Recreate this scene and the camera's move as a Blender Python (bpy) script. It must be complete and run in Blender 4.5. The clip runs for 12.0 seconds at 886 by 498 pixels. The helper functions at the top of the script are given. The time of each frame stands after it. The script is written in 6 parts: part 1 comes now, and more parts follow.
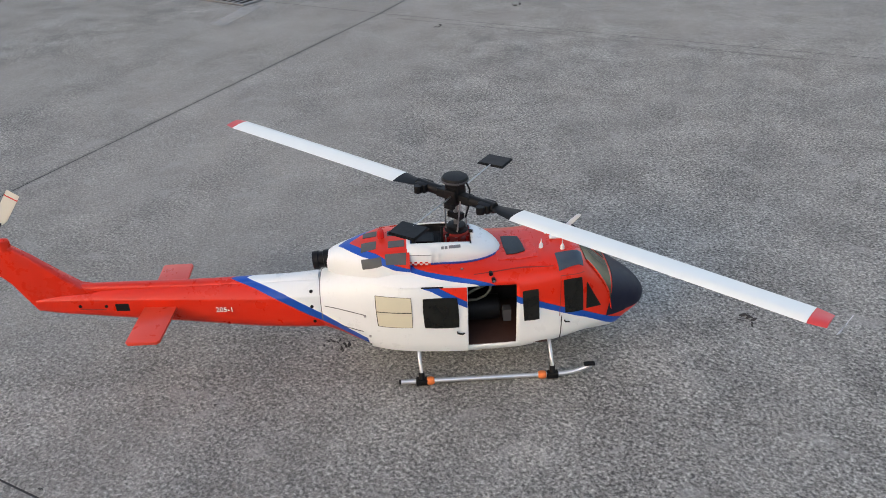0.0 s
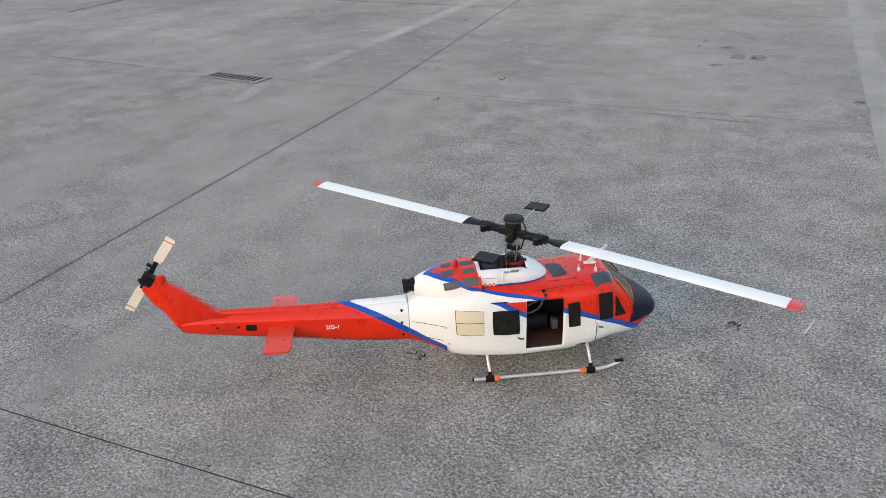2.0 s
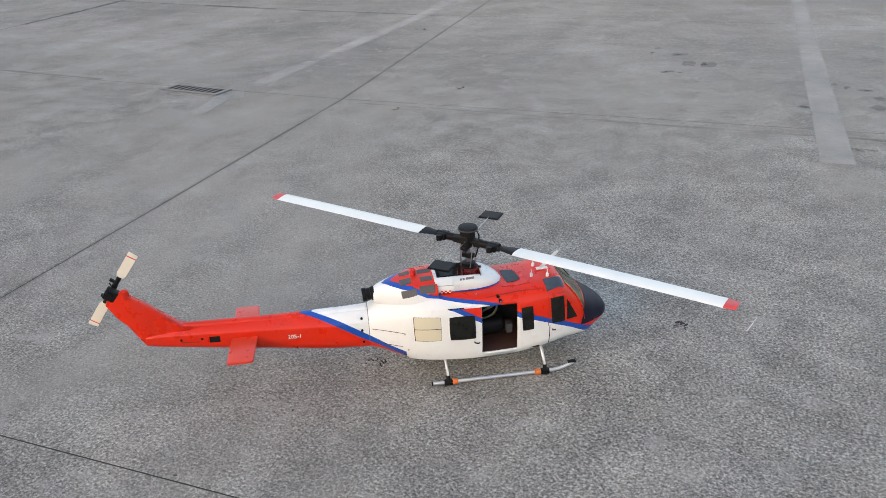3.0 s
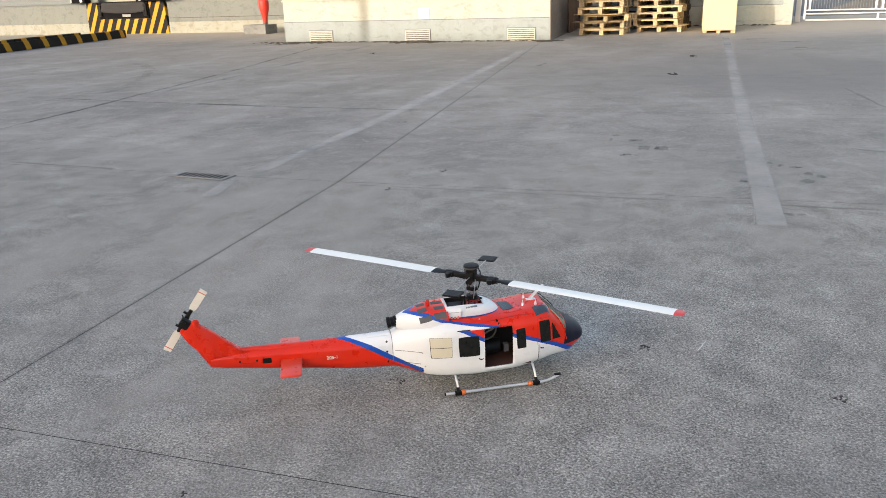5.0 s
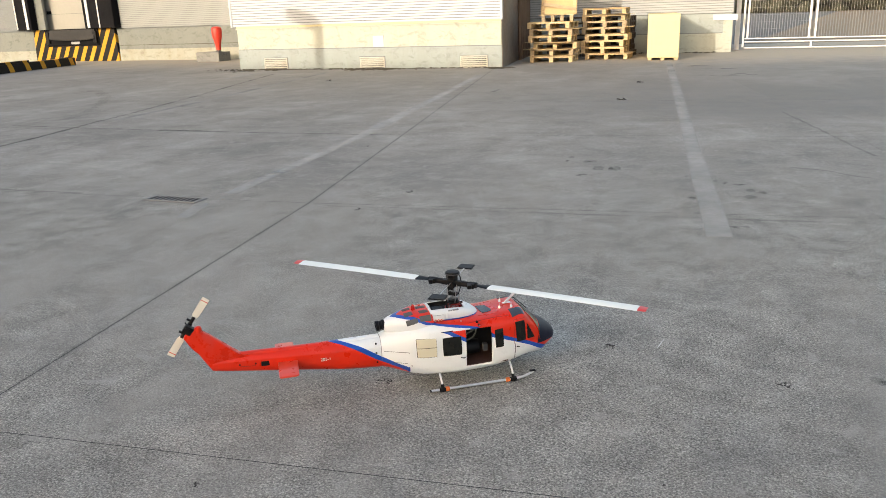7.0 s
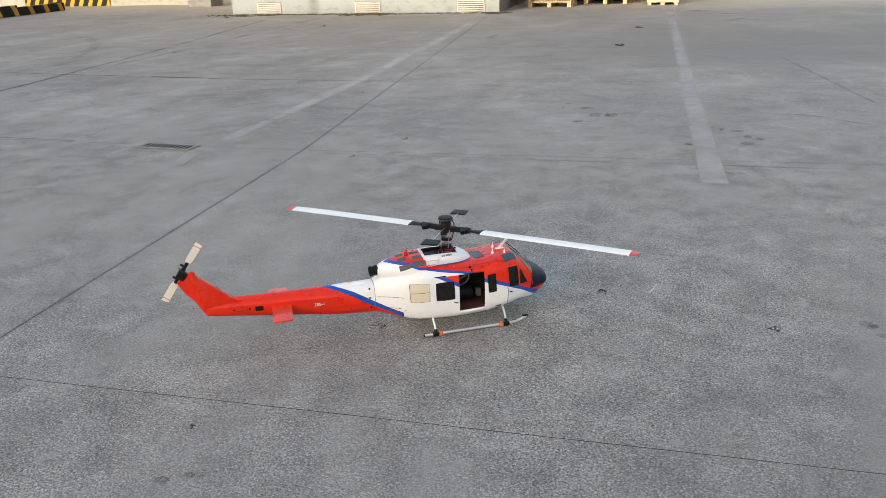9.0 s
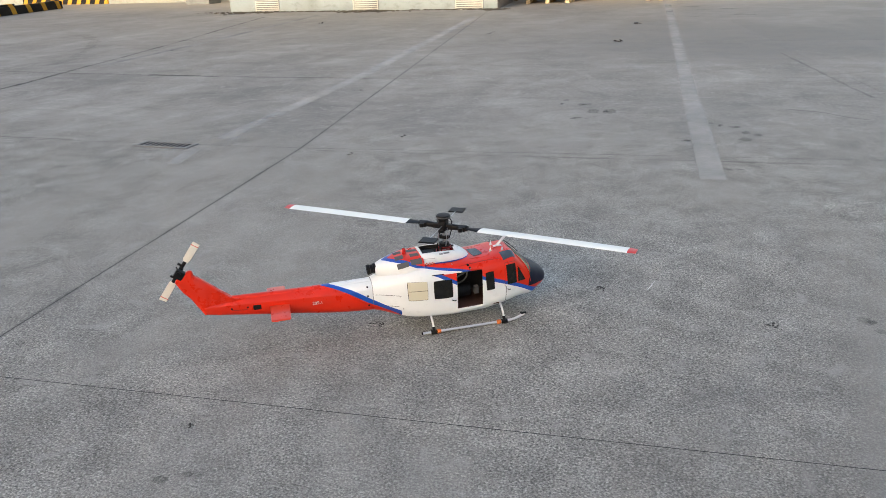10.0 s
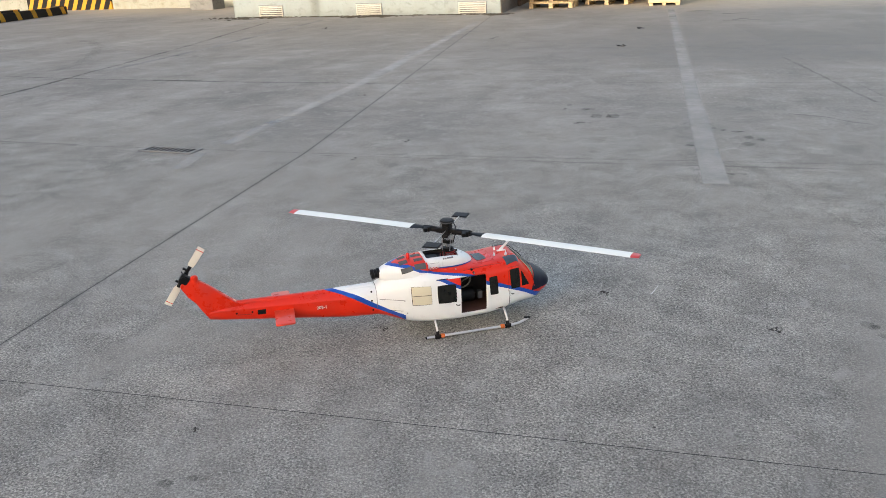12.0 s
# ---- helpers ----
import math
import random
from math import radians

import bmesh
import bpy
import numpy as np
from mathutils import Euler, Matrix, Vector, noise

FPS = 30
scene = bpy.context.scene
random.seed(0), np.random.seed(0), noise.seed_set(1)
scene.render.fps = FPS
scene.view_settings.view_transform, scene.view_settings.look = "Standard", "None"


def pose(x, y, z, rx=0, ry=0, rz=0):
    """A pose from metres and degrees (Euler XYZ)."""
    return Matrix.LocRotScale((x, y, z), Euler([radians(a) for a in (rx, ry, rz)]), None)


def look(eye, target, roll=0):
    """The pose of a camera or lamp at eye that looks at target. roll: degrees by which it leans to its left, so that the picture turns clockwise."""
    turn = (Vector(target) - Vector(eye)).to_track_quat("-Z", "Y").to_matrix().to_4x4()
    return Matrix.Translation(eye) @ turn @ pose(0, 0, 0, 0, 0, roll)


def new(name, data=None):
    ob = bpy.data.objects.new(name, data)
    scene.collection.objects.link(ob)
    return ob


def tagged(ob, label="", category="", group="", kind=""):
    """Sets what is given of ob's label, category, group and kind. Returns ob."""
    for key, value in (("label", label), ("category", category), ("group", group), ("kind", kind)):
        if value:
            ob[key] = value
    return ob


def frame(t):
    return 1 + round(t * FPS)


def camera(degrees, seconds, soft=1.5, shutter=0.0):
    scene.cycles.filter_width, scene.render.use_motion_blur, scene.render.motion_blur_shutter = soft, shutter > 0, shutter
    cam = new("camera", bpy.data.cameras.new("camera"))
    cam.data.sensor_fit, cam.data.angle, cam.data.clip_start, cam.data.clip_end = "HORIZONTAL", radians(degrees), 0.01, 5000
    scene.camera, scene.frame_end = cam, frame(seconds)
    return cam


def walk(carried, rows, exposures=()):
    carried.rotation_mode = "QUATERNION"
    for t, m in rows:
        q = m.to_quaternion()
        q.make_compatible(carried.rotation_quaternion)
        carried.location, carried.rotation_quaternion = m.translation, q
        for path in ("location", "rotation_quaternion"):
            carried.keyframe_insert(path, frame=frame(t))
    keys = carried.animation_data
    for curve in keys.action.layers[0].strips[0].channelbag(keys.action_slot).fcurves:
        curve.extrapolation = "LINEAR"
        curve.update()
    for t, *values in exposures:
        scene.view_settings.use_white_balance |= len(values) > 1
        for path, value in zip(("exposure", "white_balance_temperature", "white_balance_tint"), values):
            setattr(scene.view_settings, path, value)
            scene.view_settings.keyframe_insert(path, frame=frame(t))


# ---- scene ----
cam = camera(59.3, 12.0, 0.9)
PATH = [
    (0, (0.851, -1.06, 1.135), (-0.128, 0.365, 0.127), -2.15),
    (0.5, (0.878, -1.247, 1.192), (-0.084, 0.209, 0.215), -1.0),
    (1, (0.869, -1.428, 1.248), (-0.05, 0.102, 0.348), -3.8),
    (1.5, (0.846, -1.557, 1.287), (-0.064, -0.012, 0.4), -2.7),
    (2, (0.87, -1.614, 1.301), (-0.051, -0.064, 0.435), -2.0),
    (2.5, (0.9, -1.617, 1.311), (0.033, -0.04, 0.439), -2.4),
    (2.7, (0.908, -1.623, 1.33), (0.055, -0.037, 0.458), -2.0),
    (4.3, (1.037, -2.055, 1.366), (0.219, -0.387, 0.627), -2.7),
    (4.5, (1.033, -2.122, 1.381), (0.26, -0.431, 0.643), -1.0),
    (5, (1.068, -2.242, 1.394), (0.259, -0.528, 0.756), -2.2),
    (5.5, (1.084, -2.374, 1.409), (0.298, -0.653, 0.762), -1.8),
    (6, (1.051, -2.489, 1.417), (0.305, -0.737, 0.805), -2.2),
    (6.5, (1.059, -2.528, 1.42), (0.343, -0.752, 0.841), -2.3),
    (7, (1.068, -2.526, 1.415), (0.364, -0.746, 0.835), -2.0),
    (7.5, (1.075, -2.537, 1.401), (0.373, -0.775, 0.767), -2.1),
    (7.7, (1.087, -2.526, 1.403), (0.396, -0.778, 0.723), -2.0),
    (9.5, (1.083, -2.522, 1.399), (0.398, -0.781, 0.692), -2.1),
    (10, (1.089, -2.518, 1.403), (0.405, -0.779, 0.692), -2.3),
    (10.5, (1.089, -2.523, 1.405), (0.408, -0.78, 0.698), -2.4),
    (11, (1.094, -2.524, 1.41), (0.406, -0.781, 0.712), -2.3),
    (11.5, (1.096, -2.525, 1.407), (0.406, -0.784, 0.706), -2.1),
    (12, (1.091, -2.528, 1.408), (0.398, -0.788, 0.708), -2.4),
]
EXPOSURES = [(0.0, 1.9, 6870, 17.8), (1.0, 2.03, 6900, 17.8), (2.5, 2.08, 6950, 17.3), (4.5, 2.07, 6960, 17.3), (5.0, 2.03, 6840, 17.3), (6.0, 2.02, 6860, 16.9),
             (6.5, 2.08, 6950, 16.3), (7.0, 1.98, 7230, 15.3), (7.5, 1.86, 7100, 15.3), (9.3, 2.03, 6950, 16.3), (12.0, 2.02, 6940, 16.3)]
walk(cam, [(t, look(eye, target, roll)) for t, eye, target, roll in PATH], EXPOSURES)

# ---- light: low evening sun behind the yard, the yard itself in the shade of the building opposite ----
SUN_ELEV, SUN_AZ = 10.4, 12.6     # degrees; azimuth of travel, from +y towards +x
world = bpy.data.worlds.new("sky")
scene.world = world
world.use_nodes = True
wn = world.node_tree.nodes
sky = wn.new("ShaderNodeTexSky")
sky.sky_type = "NISHITA"
sky.sun_disc = False
sky.sun_elevation = radians(SUN_ELEV)
sky.sun_rotation = radians(180 + SUN_AZ)
sky.dust_density = 3.0
world.node_tree.links.new(sky.outputs[0], wn["Background"].inputs[0])
wn["Background"].inputs[1].default_value = 0.15
sun_data = bpy.data.lights.new("sun", "SUN")
sun_data.energy, sun_data.angle, sun_data.color = 0.82, radians(0.5), (1.0, 1.0, 0.92)
sun = new("sun", sun_data)
sx, sy, sz = math.sin(radians(SUN_AZ)), math.cos(radians(SUN_AZ)), -math.tan(radians(SUN_ELEV))
sun.matrix_world = look((-sx * 60, -sy * 60, -sz * 60), (0, 0, 0))


# ---- materials ----
class Mat:
    """A node material with a Principled shader and short ways to add nodes."""

    def __init__(self, name, rough=0.6, metal=0.0, color=(0.5, 0.5, 0.5)):
        self.m = bpy.data.materials.new(name)
        self.m.use_nodes = True
        self.t = self.m.node_tree
        self.b = self.t.nodes["Principled BSDF"]
        self.b.inputs["Roughness"].default_value = rough
        self.b.inputs["Metallic"].default_value = metal
        self.b.inputs["Base Color"].default_value = (*color, 1)

    def node(self, kind, **inputs):
        n = self.t.nodes.new("ShaderNode" + kind)
        for k, v in inputs.items():
            self.put(n.inputs[k.replace("_", " ")], v)
        return n

    def put(self, socket, v):
        if hasattr(v, "is_output"):
            self.t.links.new(v, socket)
        elif isinstance(v, tuple) and len(v) == 3 and socket.type == "RGBA":
            socket.default_value = (*v, 1)
        else:
            socket.default_value = v

    def math(self, op, a, b=0.0, c=None):
        n = self.t.nodes.new("ShaderNodeMath")
        n.operation = op
        self.put(n.inputs[0], a)
        self.put(n.inputs[1], b)
        if c is not None:
            self.put(n.inputs[2], c)
        return n.outputs[0]

    def mix(self, fac, a, b, blend="MIX"):
        n = self.t.nodes.new("ShaderNodeMix")
        n.data_type = "RGBA"
        n.blend_type = blend
        self.put(n.inputs[0], fac)
        self.put(n.inputs[6], a)
        self.put(n.inputs[7], b)
        return n.outputs[2]

    def ramp(self, fac, stops):
        n = self.t.nodes.new("ShaderNodeValToRGB")
        e = n.color_ramp.elements
        while len(e) < len(stops):
            e.new(0.5)
        for i, (p, c) in enumerate(stops):
            e[i].position = p
            e[i].color = (*c, 1) if isinstance(c, tuple) else (c, c, c, 1)
        self.put(n.inputs[0], fac)
        return n.outputs[0]

    def place(self, kind="world"):
        """World position or object coordinates."""
        if kind == "world":
            return self.t.nodes.new("ShaderNodeNewGeometry").outputs["Position"]
        return self.t.nodes.new("ShaderNodeTexCoord").outputs["Object"]

    def noise(self, where, scale, detail=4.0, rough=0.55, distort=0.0):
        n = self.t.nodes.new("ShaderNodeTexNoise")
        self.put(n.inputs["Vector"], where)
        n.inputs["Scale"].default_value = scale
        n.inputs["Detail"].default_value = detail
        n.inputs["Roughness"].default_value = rough
        n.inputs["Distortion"].default_value = distort
        return n.outputs["Fac"]

    def stretch(self, where, sx, sy, sz):
        n = self.t.nodes.new("ShaderNodeMapping")
        self.put(n.inputs["Vector"], where)
        n.inputs["Scale"].default_value = (sx, sy, sz)
        return n.outputs[0]

    def bump(self, height, strength=0.3, distance=0.01):
        n = self.t.nodes.new("ShaderNodeBump")
        self.put(n.inputs["Height"], height)
        n.inputs["Strength"].default_value = strength
        n.inputs["Distance"].default_value = distance
        self.t.links.new(n.outputs[0], self.b.inputs["Normal"])

    def color(self, c):
        self.put(self.b.inputs["Base Color"], c)
        return self

    def rough(self, r):
        self.put(self.b.inputs["Roughness"], r)
        return self


def plain(name, color, rough=0.5, metal=0.0, wear=0.12, scale=40.0, kind="object", dirt=(0.12, 0.11, 0.1), fine=0.03, spec=0.5):
    """A paint, plastic or metal with slight grain, stains and wear."""
    m = Mat(name, rough, metal)
    m.b.inputs["Specular IOR Level"].default_value = spec
    p = m.place(kind)
    big = m.noise(p, scale * 0.12, 3)
    small = m.noise(p, scale, 5, 0.65)
    c = m.mix(m.ramp(big, [(0.45, 0.0), (0.75, wear)]), color, dirt)
    c = m.mix(m.ramp(small, [(0.3, 0.0), (0.8, wear * 0.8)]), c, tuple(v * 0.6 for v in color))
    m.color(c)
    m.rough(m.math("MULTIPLY_ADD", small, 0.25, max(0.05, rough - 0.12)))
    m.bump(small, fine, 0.002)
    return m.m


GRID = 7.8    # degrees by which the slabs are turned against the facade


def concrete_material():
    """Worn concrete yard: exposed aggregate on the nearer rows of slabs, smoother trowelled slabs beyond."""
    m = Mat("worn_concrete", 0.85)
    p = m.place()
    turn = m.t.nodes.new("ShaderNodeMapping")
    turn.inputs["Rotation"].default_value = (0, 0, radians(-GRID))
    m.put(turn.inputs["Vector"], p)
    sep = m.node("SeparateXYZ", Vector=turn.outputs[0])
    v = m.math("ADD", sep.outputs[1], 0.55)
    big = m.noise(p, 0.42, 3, 0.5, 0.3)
    mid = m.noise(p, 2.6, 4, 0.55, 0.4)
    worn = m.math("ADD", m.math("MULTIPLY_ADD", v, -0.36, 2.1), m.math("MULTIPLY", m.math("SUBTRACT", mid, 0.5), 2.2))
    worn = m.ramp(worn, [(0.2, 0.06), (0.9, 1.0)])
    fine = m.noise(p, 135, 3, 0.6)
    wobble = m.t.nodes.new("ShaderNodeTexNoise")
    m.put(wobble.inputs["Vector"], p)
    wobble.inputs["Scale"].default_value = 60
    warped = m.t.nodes.new("ShaderNodeVectorMath")
    warped.operation = "MULTIPLY_ADD"
    m.put(warped.inputs[0], wobble.outputs["Color"])
    warped.inputs[1].default_value = (0.012, 0.012, 0.012)
    m.put(warped.inputs[2], p)

    def stones(scale):
        """The random grey of each chip of aggregate."""
        chip = m.t.nodes.new("ShaderNodeTexVoronoi")
        m.put(chip.inputs["Vector"], warped.outputs[0])
        chip.inputs["Scale"].default_value = scale
        return m.node("SeparateColor", Color=chip.outputs["Color"]).outputs[0]

    # stones of mixed greys in a darker matrix, with small dark pits
    tone = m.math("ADD", m.math("MULTIPLY", m.math("SUBTRACT", stones(150), 0.5), 0.28), m.math("MULTIPLY", m.math("SUBTRACT", stones(270), 0.5), 0.18))
    tone = m.math("ADD", tone, m.math("MULTIPLY_ADD", m.math("SUBTRACT", fine, 0.5), 1.52, 0.513))
    patch = m.noise(p, 4.5, 3, 0.55, 0.3)
    tone = m.math("ADD", tone, m.math("MULTIPLY", m.math("SUBTRACT", patch, 0.5), 0.5))
    cloud = m.noise(m.stretch(turn.outputs[0], 1.0, 0.4, 1), 0.9, 4, 0.55, 0.8)
    big = m.math("ADD", m.math("MULTIPLY", big, 0.5), m.math("MULTIPLY", cloud, 0.5))
    base = m.ramp(big, [(0.36, (0.168, 0.159, 0.142)), (0.5, (0.228, 0.215, 0.191)), (0.62, (0.305, 0.288, 0.257))])
    base = m.mix(m.ramp(mid, [(0.45, 0.0), (0.72, 0.28)]), base, (0.140, 0.133, 0.124))
    # pale smears where the skin of cement is left
    smear = m.noise(m.stretch(turn.outputs[0], 1.0, 0.55, 1), 3.2, 5, 0.7, 1.2)
    base = m.mix(m.ramp(smear, [(0.55, 0.0), (0.7, 0.6)]), base, (0.310, 0.296, 0.270))
    rough_c = m.ramp(tone, [(0.18, (0.066, 0.062, 0.055)), (0.37, (0.152, 0.144, 0.128)), (0.52, (0.231, 0.22, 0.196)), (0.68, (0.338, 0.322, 0.286)), (0.9, (0.56, 0.534, 0.474))])
    rough_c = m.mix(m.ramp(cloud, [(0.4, 0.0), (0.5, 0.18), (0.64, 0.68)]), rough_c, base)
    pits = m.ramp(m.noise(p, 105, 2, 0.5), [(0.65, 0.0), (0.72, 0.35)])
    rough_c = m.mix(pits, rough_c, (0.04, 0.04, 0.04))
    grit = m.ramp(m.noise(p, 30, 6, 0.8), [(0.36, 0.72), (0.62, 1.16)])
    smooth_c = m.mix(0.8, base, m.mix(1.0, base, grit, "MULTIPLY"))
    mottle = m.noise(m.stretch(turn.outputs[0], 0.75, 1.0, 1), 1.9, 5, 0.62, 0.9)
    smooth_c = m.mix(1.0, smooth_c, m.ramp(mottle, [(0.3, 0.76), (0.5, 1.0), (0.7, 1.2)]), "MULTIPLY")
    chips = m.ramp(m.noise(p, 24, 3, 0.6), [(0.63, 0.0), (0.7, 0.55)])
    smooth_c = m.mix(chips, smooth_c, (0.360, 0.344, 0.313))
    c = m.mix(worn, smooth_c, rough_c)
    blot = m.ramp(m.noise(p, 8.5, 4, 0.6, 0.6), [(0.6, 0.0), (0.68, 0.5)])
    c = m.mix(blot, c, (0.318, 0.304, 0.278))
    flake = m.ramp(m.noise(p, 26, 3, 0.6, 0.5), [(0.65, 0.0), (0.7, 0.5)])
    c = m.mix(m.math("MULTIPLY", flake, worn), c, (0.38, 0.363, 0.33))
    oil = m.ramp(m.noise(p, 1.3, 4, 0.6, 0.5), [(0.62, 0.0), (0.78, 0.35)])
    c = m.mix(oil, c, (0.085, 0.082, 0.083))
    # a damp darker reach across the far right of the yard
    far_xyz = m.node("SeparateXYZ", Vector=p)
    wander = m.math("MULTIPLY", m.math("SUBTRACT", cloud, 0.5), 3.4)
    damp = m.math("MULTIPLY", m.ramp(m.math("MULTIPLY_ADD", m.math("ADD", far_xyz.outputs[1], wander), 0.1, -0.72), [(0.04, 0.0), (0.2, 1.0), (0.5, 1.0), (0.68, 0.35), (0.95, 0.3)]),
                  m.ramp(m.math("MULTIPLY_ADD", m.math("ADD", far_xyz.outputs[0], wander), 0.12, 0.6), [(0.15, 0.0), (0.6, 0.75)]))
    c = m.mix(damp, c, (0.135, 0.129, 0.12))
    # a darker tone over the slabs towards the right
    c = m.mix(m.ramp(m.math("MULTIPLY_ADD", m.math("SUBTRACT", far_xyz.outputs[0], m.math("ADD", far_xyz.outputs[1], m.math("MULTIPLY", wander, 0.3))), 0.2, 0.3), [(0.42, 0.0), (0.8, 0.3)]), c, (0.1, 0.095, 0.086))
    # sandy dust blown over the far side of the yard
    reach = m.node("SeparateXYZ", Vector=p).outputs[1]
    drift = m.math("MULTIPLY", m.math("SUBTRACT", mid, 0.5), 1.4)
    c = m.mix(m.ramp(m.math("MULTIPLY_ADD", reach, 0.08, drift), [(0.4, 0.0), (1.0, 0.4)]), c, (0.218, 0.197, 0.161))
    # pale tan up against the buildings paints the low sun on the ground
    c = m.mix(m.ramp(m.math("MULTIPLY_ADD", reach, 0.3, m.math("ADD", drift, -5.4)), [(0.0, 0.0), (1.0, 0.85)]), c, (0.335, 0.29, 0.218))
    # grime washed into the long joints
    far = m.math("ABSOLUTE", m.math("SUBTRACT", m.math("FRACT", m.math("MULTIPLY_ADD", m.math("ADD", m.math("MULTIPLY_ADD", sep.outputs[1], 0.0105, sep.outputs[0]), m.math("MULTIPLY", m.math("MAXIMUM", m.math("SUBTRACT", v, 3.55), 0.0), 0.057)), 1 / 5.05, 1.726 / 5.05 + 0.5)), 0.5))
    grime = m.ramp(m.math("ADD", far, m.math("MULTIPLY", m.math("SUBTRACT", mid, 0.5), 0.01)), [(0.0, 0.46), (0.0014, 0.28), (0.0045, 0.0)])
    c = m.mix(m.math("MULTIPLY", grime, m.math("COMPARE", sep.outputs[0], -2.5, 3.0)), c, (0.055, 0.053, 0.05))
    rnd = m.t.nodes.new("ShaderNodeObjectInfo").outputs["Random"]
    c = m.mix(1.0, c, m.ramp(rnd, [(0.0, 0.95), (1.0, 1.04)]), "MULTIPLY")
    m.color(c)
    h = m.math("MULTIPLY", m.math("ADD", tone, m.math("MULTIPLY", fine, 0.5)), worn)
    m.bump(m.math("ADD", h, m.math("MULTIPLY", grit, 0.25)), 0.6, 0.005)
    return m.m


def ground_material():
    m = Mat("far_ground", 0.9)
    p = m.place()
    a = m.noise(p, 0.08, 4)
    b = m.noise(p, 3.0, 6, 0.7)
    sp = m.node("SeparateXYZ", Vector=p)
    side = m.math("ADD", m.math("SUBTRACT", sp.outputs[0], m.math("MULTIPLY", sp.outputs[1], 0.118)), 2.5)
    side = m.math("MINIMUM", side, m.math("SUBTRACT", sp.outputs[1], 20.0))
    # grey paints the shade at left, tan the sunlit earth at right
    dirt = m.ramp(m.math("ADD", m.math("MULTIPLY", side, 0.3), m.math("MULTIPLY", a, 0.3)), [(0.1, (0.075, 0.074, 0.072)), (0.2, (0.2, 0.142, 0.078))])
    m.color(m.mix(m.ramp(b, [(0.35, 0.0), (0.7, 0.45)]), dirt, (0.12, 0.11, 0.1)))
    m.bump(b, 0.4, 0.02)
    return m.m


def line_material(name="worn_line_paint", dark=(0.33, 0.325, 0.31), light=(0.5, 0.495, 0.475), least=0.18, most=0.72, grain=9):
    """Old paint or a stain, worn through in patches."""
    m = Mat(name, 0.8)
    p = m.place()
    n = m.noise(p, grain, 5, 0.7)
    m.color(m.ramp(m.noise(p, 60, 4, 0.7), [(0.3, dark), (0.7, light)]))
    clear = m.t.nodes.new("ShaderNodeBsdfTransparent")
    mixer = m.t.nodes.new("ShaderNodeMixShader")
    big = m.noise(p, 1.1, 3, 0.5)
    keep = m.ramp(m.math("ADD", m.math("MULTIPLY", n, 0.55), m.math("MULTIPLY", big, 0.6)), [(0.36, least), (0.74, most)])
    m.put(mixer.inputs[0], keep)
    m.t.links.new(clear.outputs[0], mixer.inputs[1])
    m.t.links.new(m.b.outputs[0], mixer.inputs[2])
    m.t.links.new(mixer.outputs[0], m.t.nodes["Material Output"].inputs["Surface"])
    return m.m


def curve_z(m, x, points):
    """Height as a function of x (metres), by a polyline over x from -1.1 to 0.5; heights from -0.1 to 0.5."""
    n = m.t.nodes.new("ShaderNodeFloatCurve")
    c = n.mapping.curves[0]
    pts = [((px + 1.1) / 1.6, (pz + 0.1) / 0.6) for px, pz in points]
    while len(c.points) < len(pts):
        c.points.new(0.5, 0.5)
    for q, (a, b) in zip(c.points, pts):
        q.location = (a, b)
        q.handle_type = "VECTOR"
    n.mapping.update()
    m.put(n.inputs["Value"], m.math("MULTIPLY_ADD", x, 1 / 1.6, 1.1 / 1.6))
    return m.math("MULTIPLY_ADD", n.outputs[0], 0.6, -0.1)


RED, WHITE, BLUE = (0.63, 0.021, 0.004), (0.71, 0.735, 0.733), (0.003, 0.066, 0.36)
# edges of the blue bands along the body: towards the white, and towards the red
UPPER_WHITE = [(-1.1, 0.5), (-0.25, 0.5), (-0.135, 0.2655), (-0.076, 0.257), (-0.017, 0.2471), (0.03, 0.2405), (0.0528, 0.2327), (0.0784, 0.2179), (0.1284, 0.1904), (0.1729, 0.1761), (0.2131, 0.161), (0.2655, 0.139), (0.2932, 0.1249), (0.3468, 0.0912), (0.5, 0.03)]
UPPER_RED = [(-1.1, 0.5), (-0.23, 0.5), (-0.135, 0.2765), (-0.0957, 0.2645), (-0.0163, 0.2554), (0.03, 0.2485), (0.067, 0.2405), (0.079, 0.2339), (0.1282, 0.2062), (0.1724, 0.1921), (0.2188, 0.1736), (0.2712, 0.1528), (0.3495, 0.1127), (0.5, 0.04)]
# the lower band is cut by planes that lean inwards: height less LEAN times the distance from the middle
LEAN = 0.58
LOWER_WHITE = [(-1.1, 0.5), (-0.535, 0.5), (-0.52, 0.244), (-0.467, 0.214), (-0.4285, 0.193), (-0.3905, 0.171), (-0.331, 0.13), (-0.301, 0.11), (-0.252, 0.0745), (-0.205, 0.045), (-0.19, -0.1), (0.5, -0.1)]
LOWER_RED = [(-1.1, 0.5), (-0.575, 0.5), (-0.56, 0.244), (-0.4944, 0.2095), (-0.4536, 0.1885), (-0.3922, 0.1485), (-0.3337, 0.109), (-0.3, 0.0905), (-0.25, 0.0595), (-0.205, 0.0295), (-0.19, -0.1), (0.5, -0.1)]
COWL_WHITE = [(-1.1, -0.1), (-0.275, -0.02), (-0.2588, 0.0035), (-0.2323, 0.0315), (-0.2069, 0.0532), (-0.1644, 0.0807), (-0.137, 0.088), (-0.122, 0.13), (0.5, 0.4)]
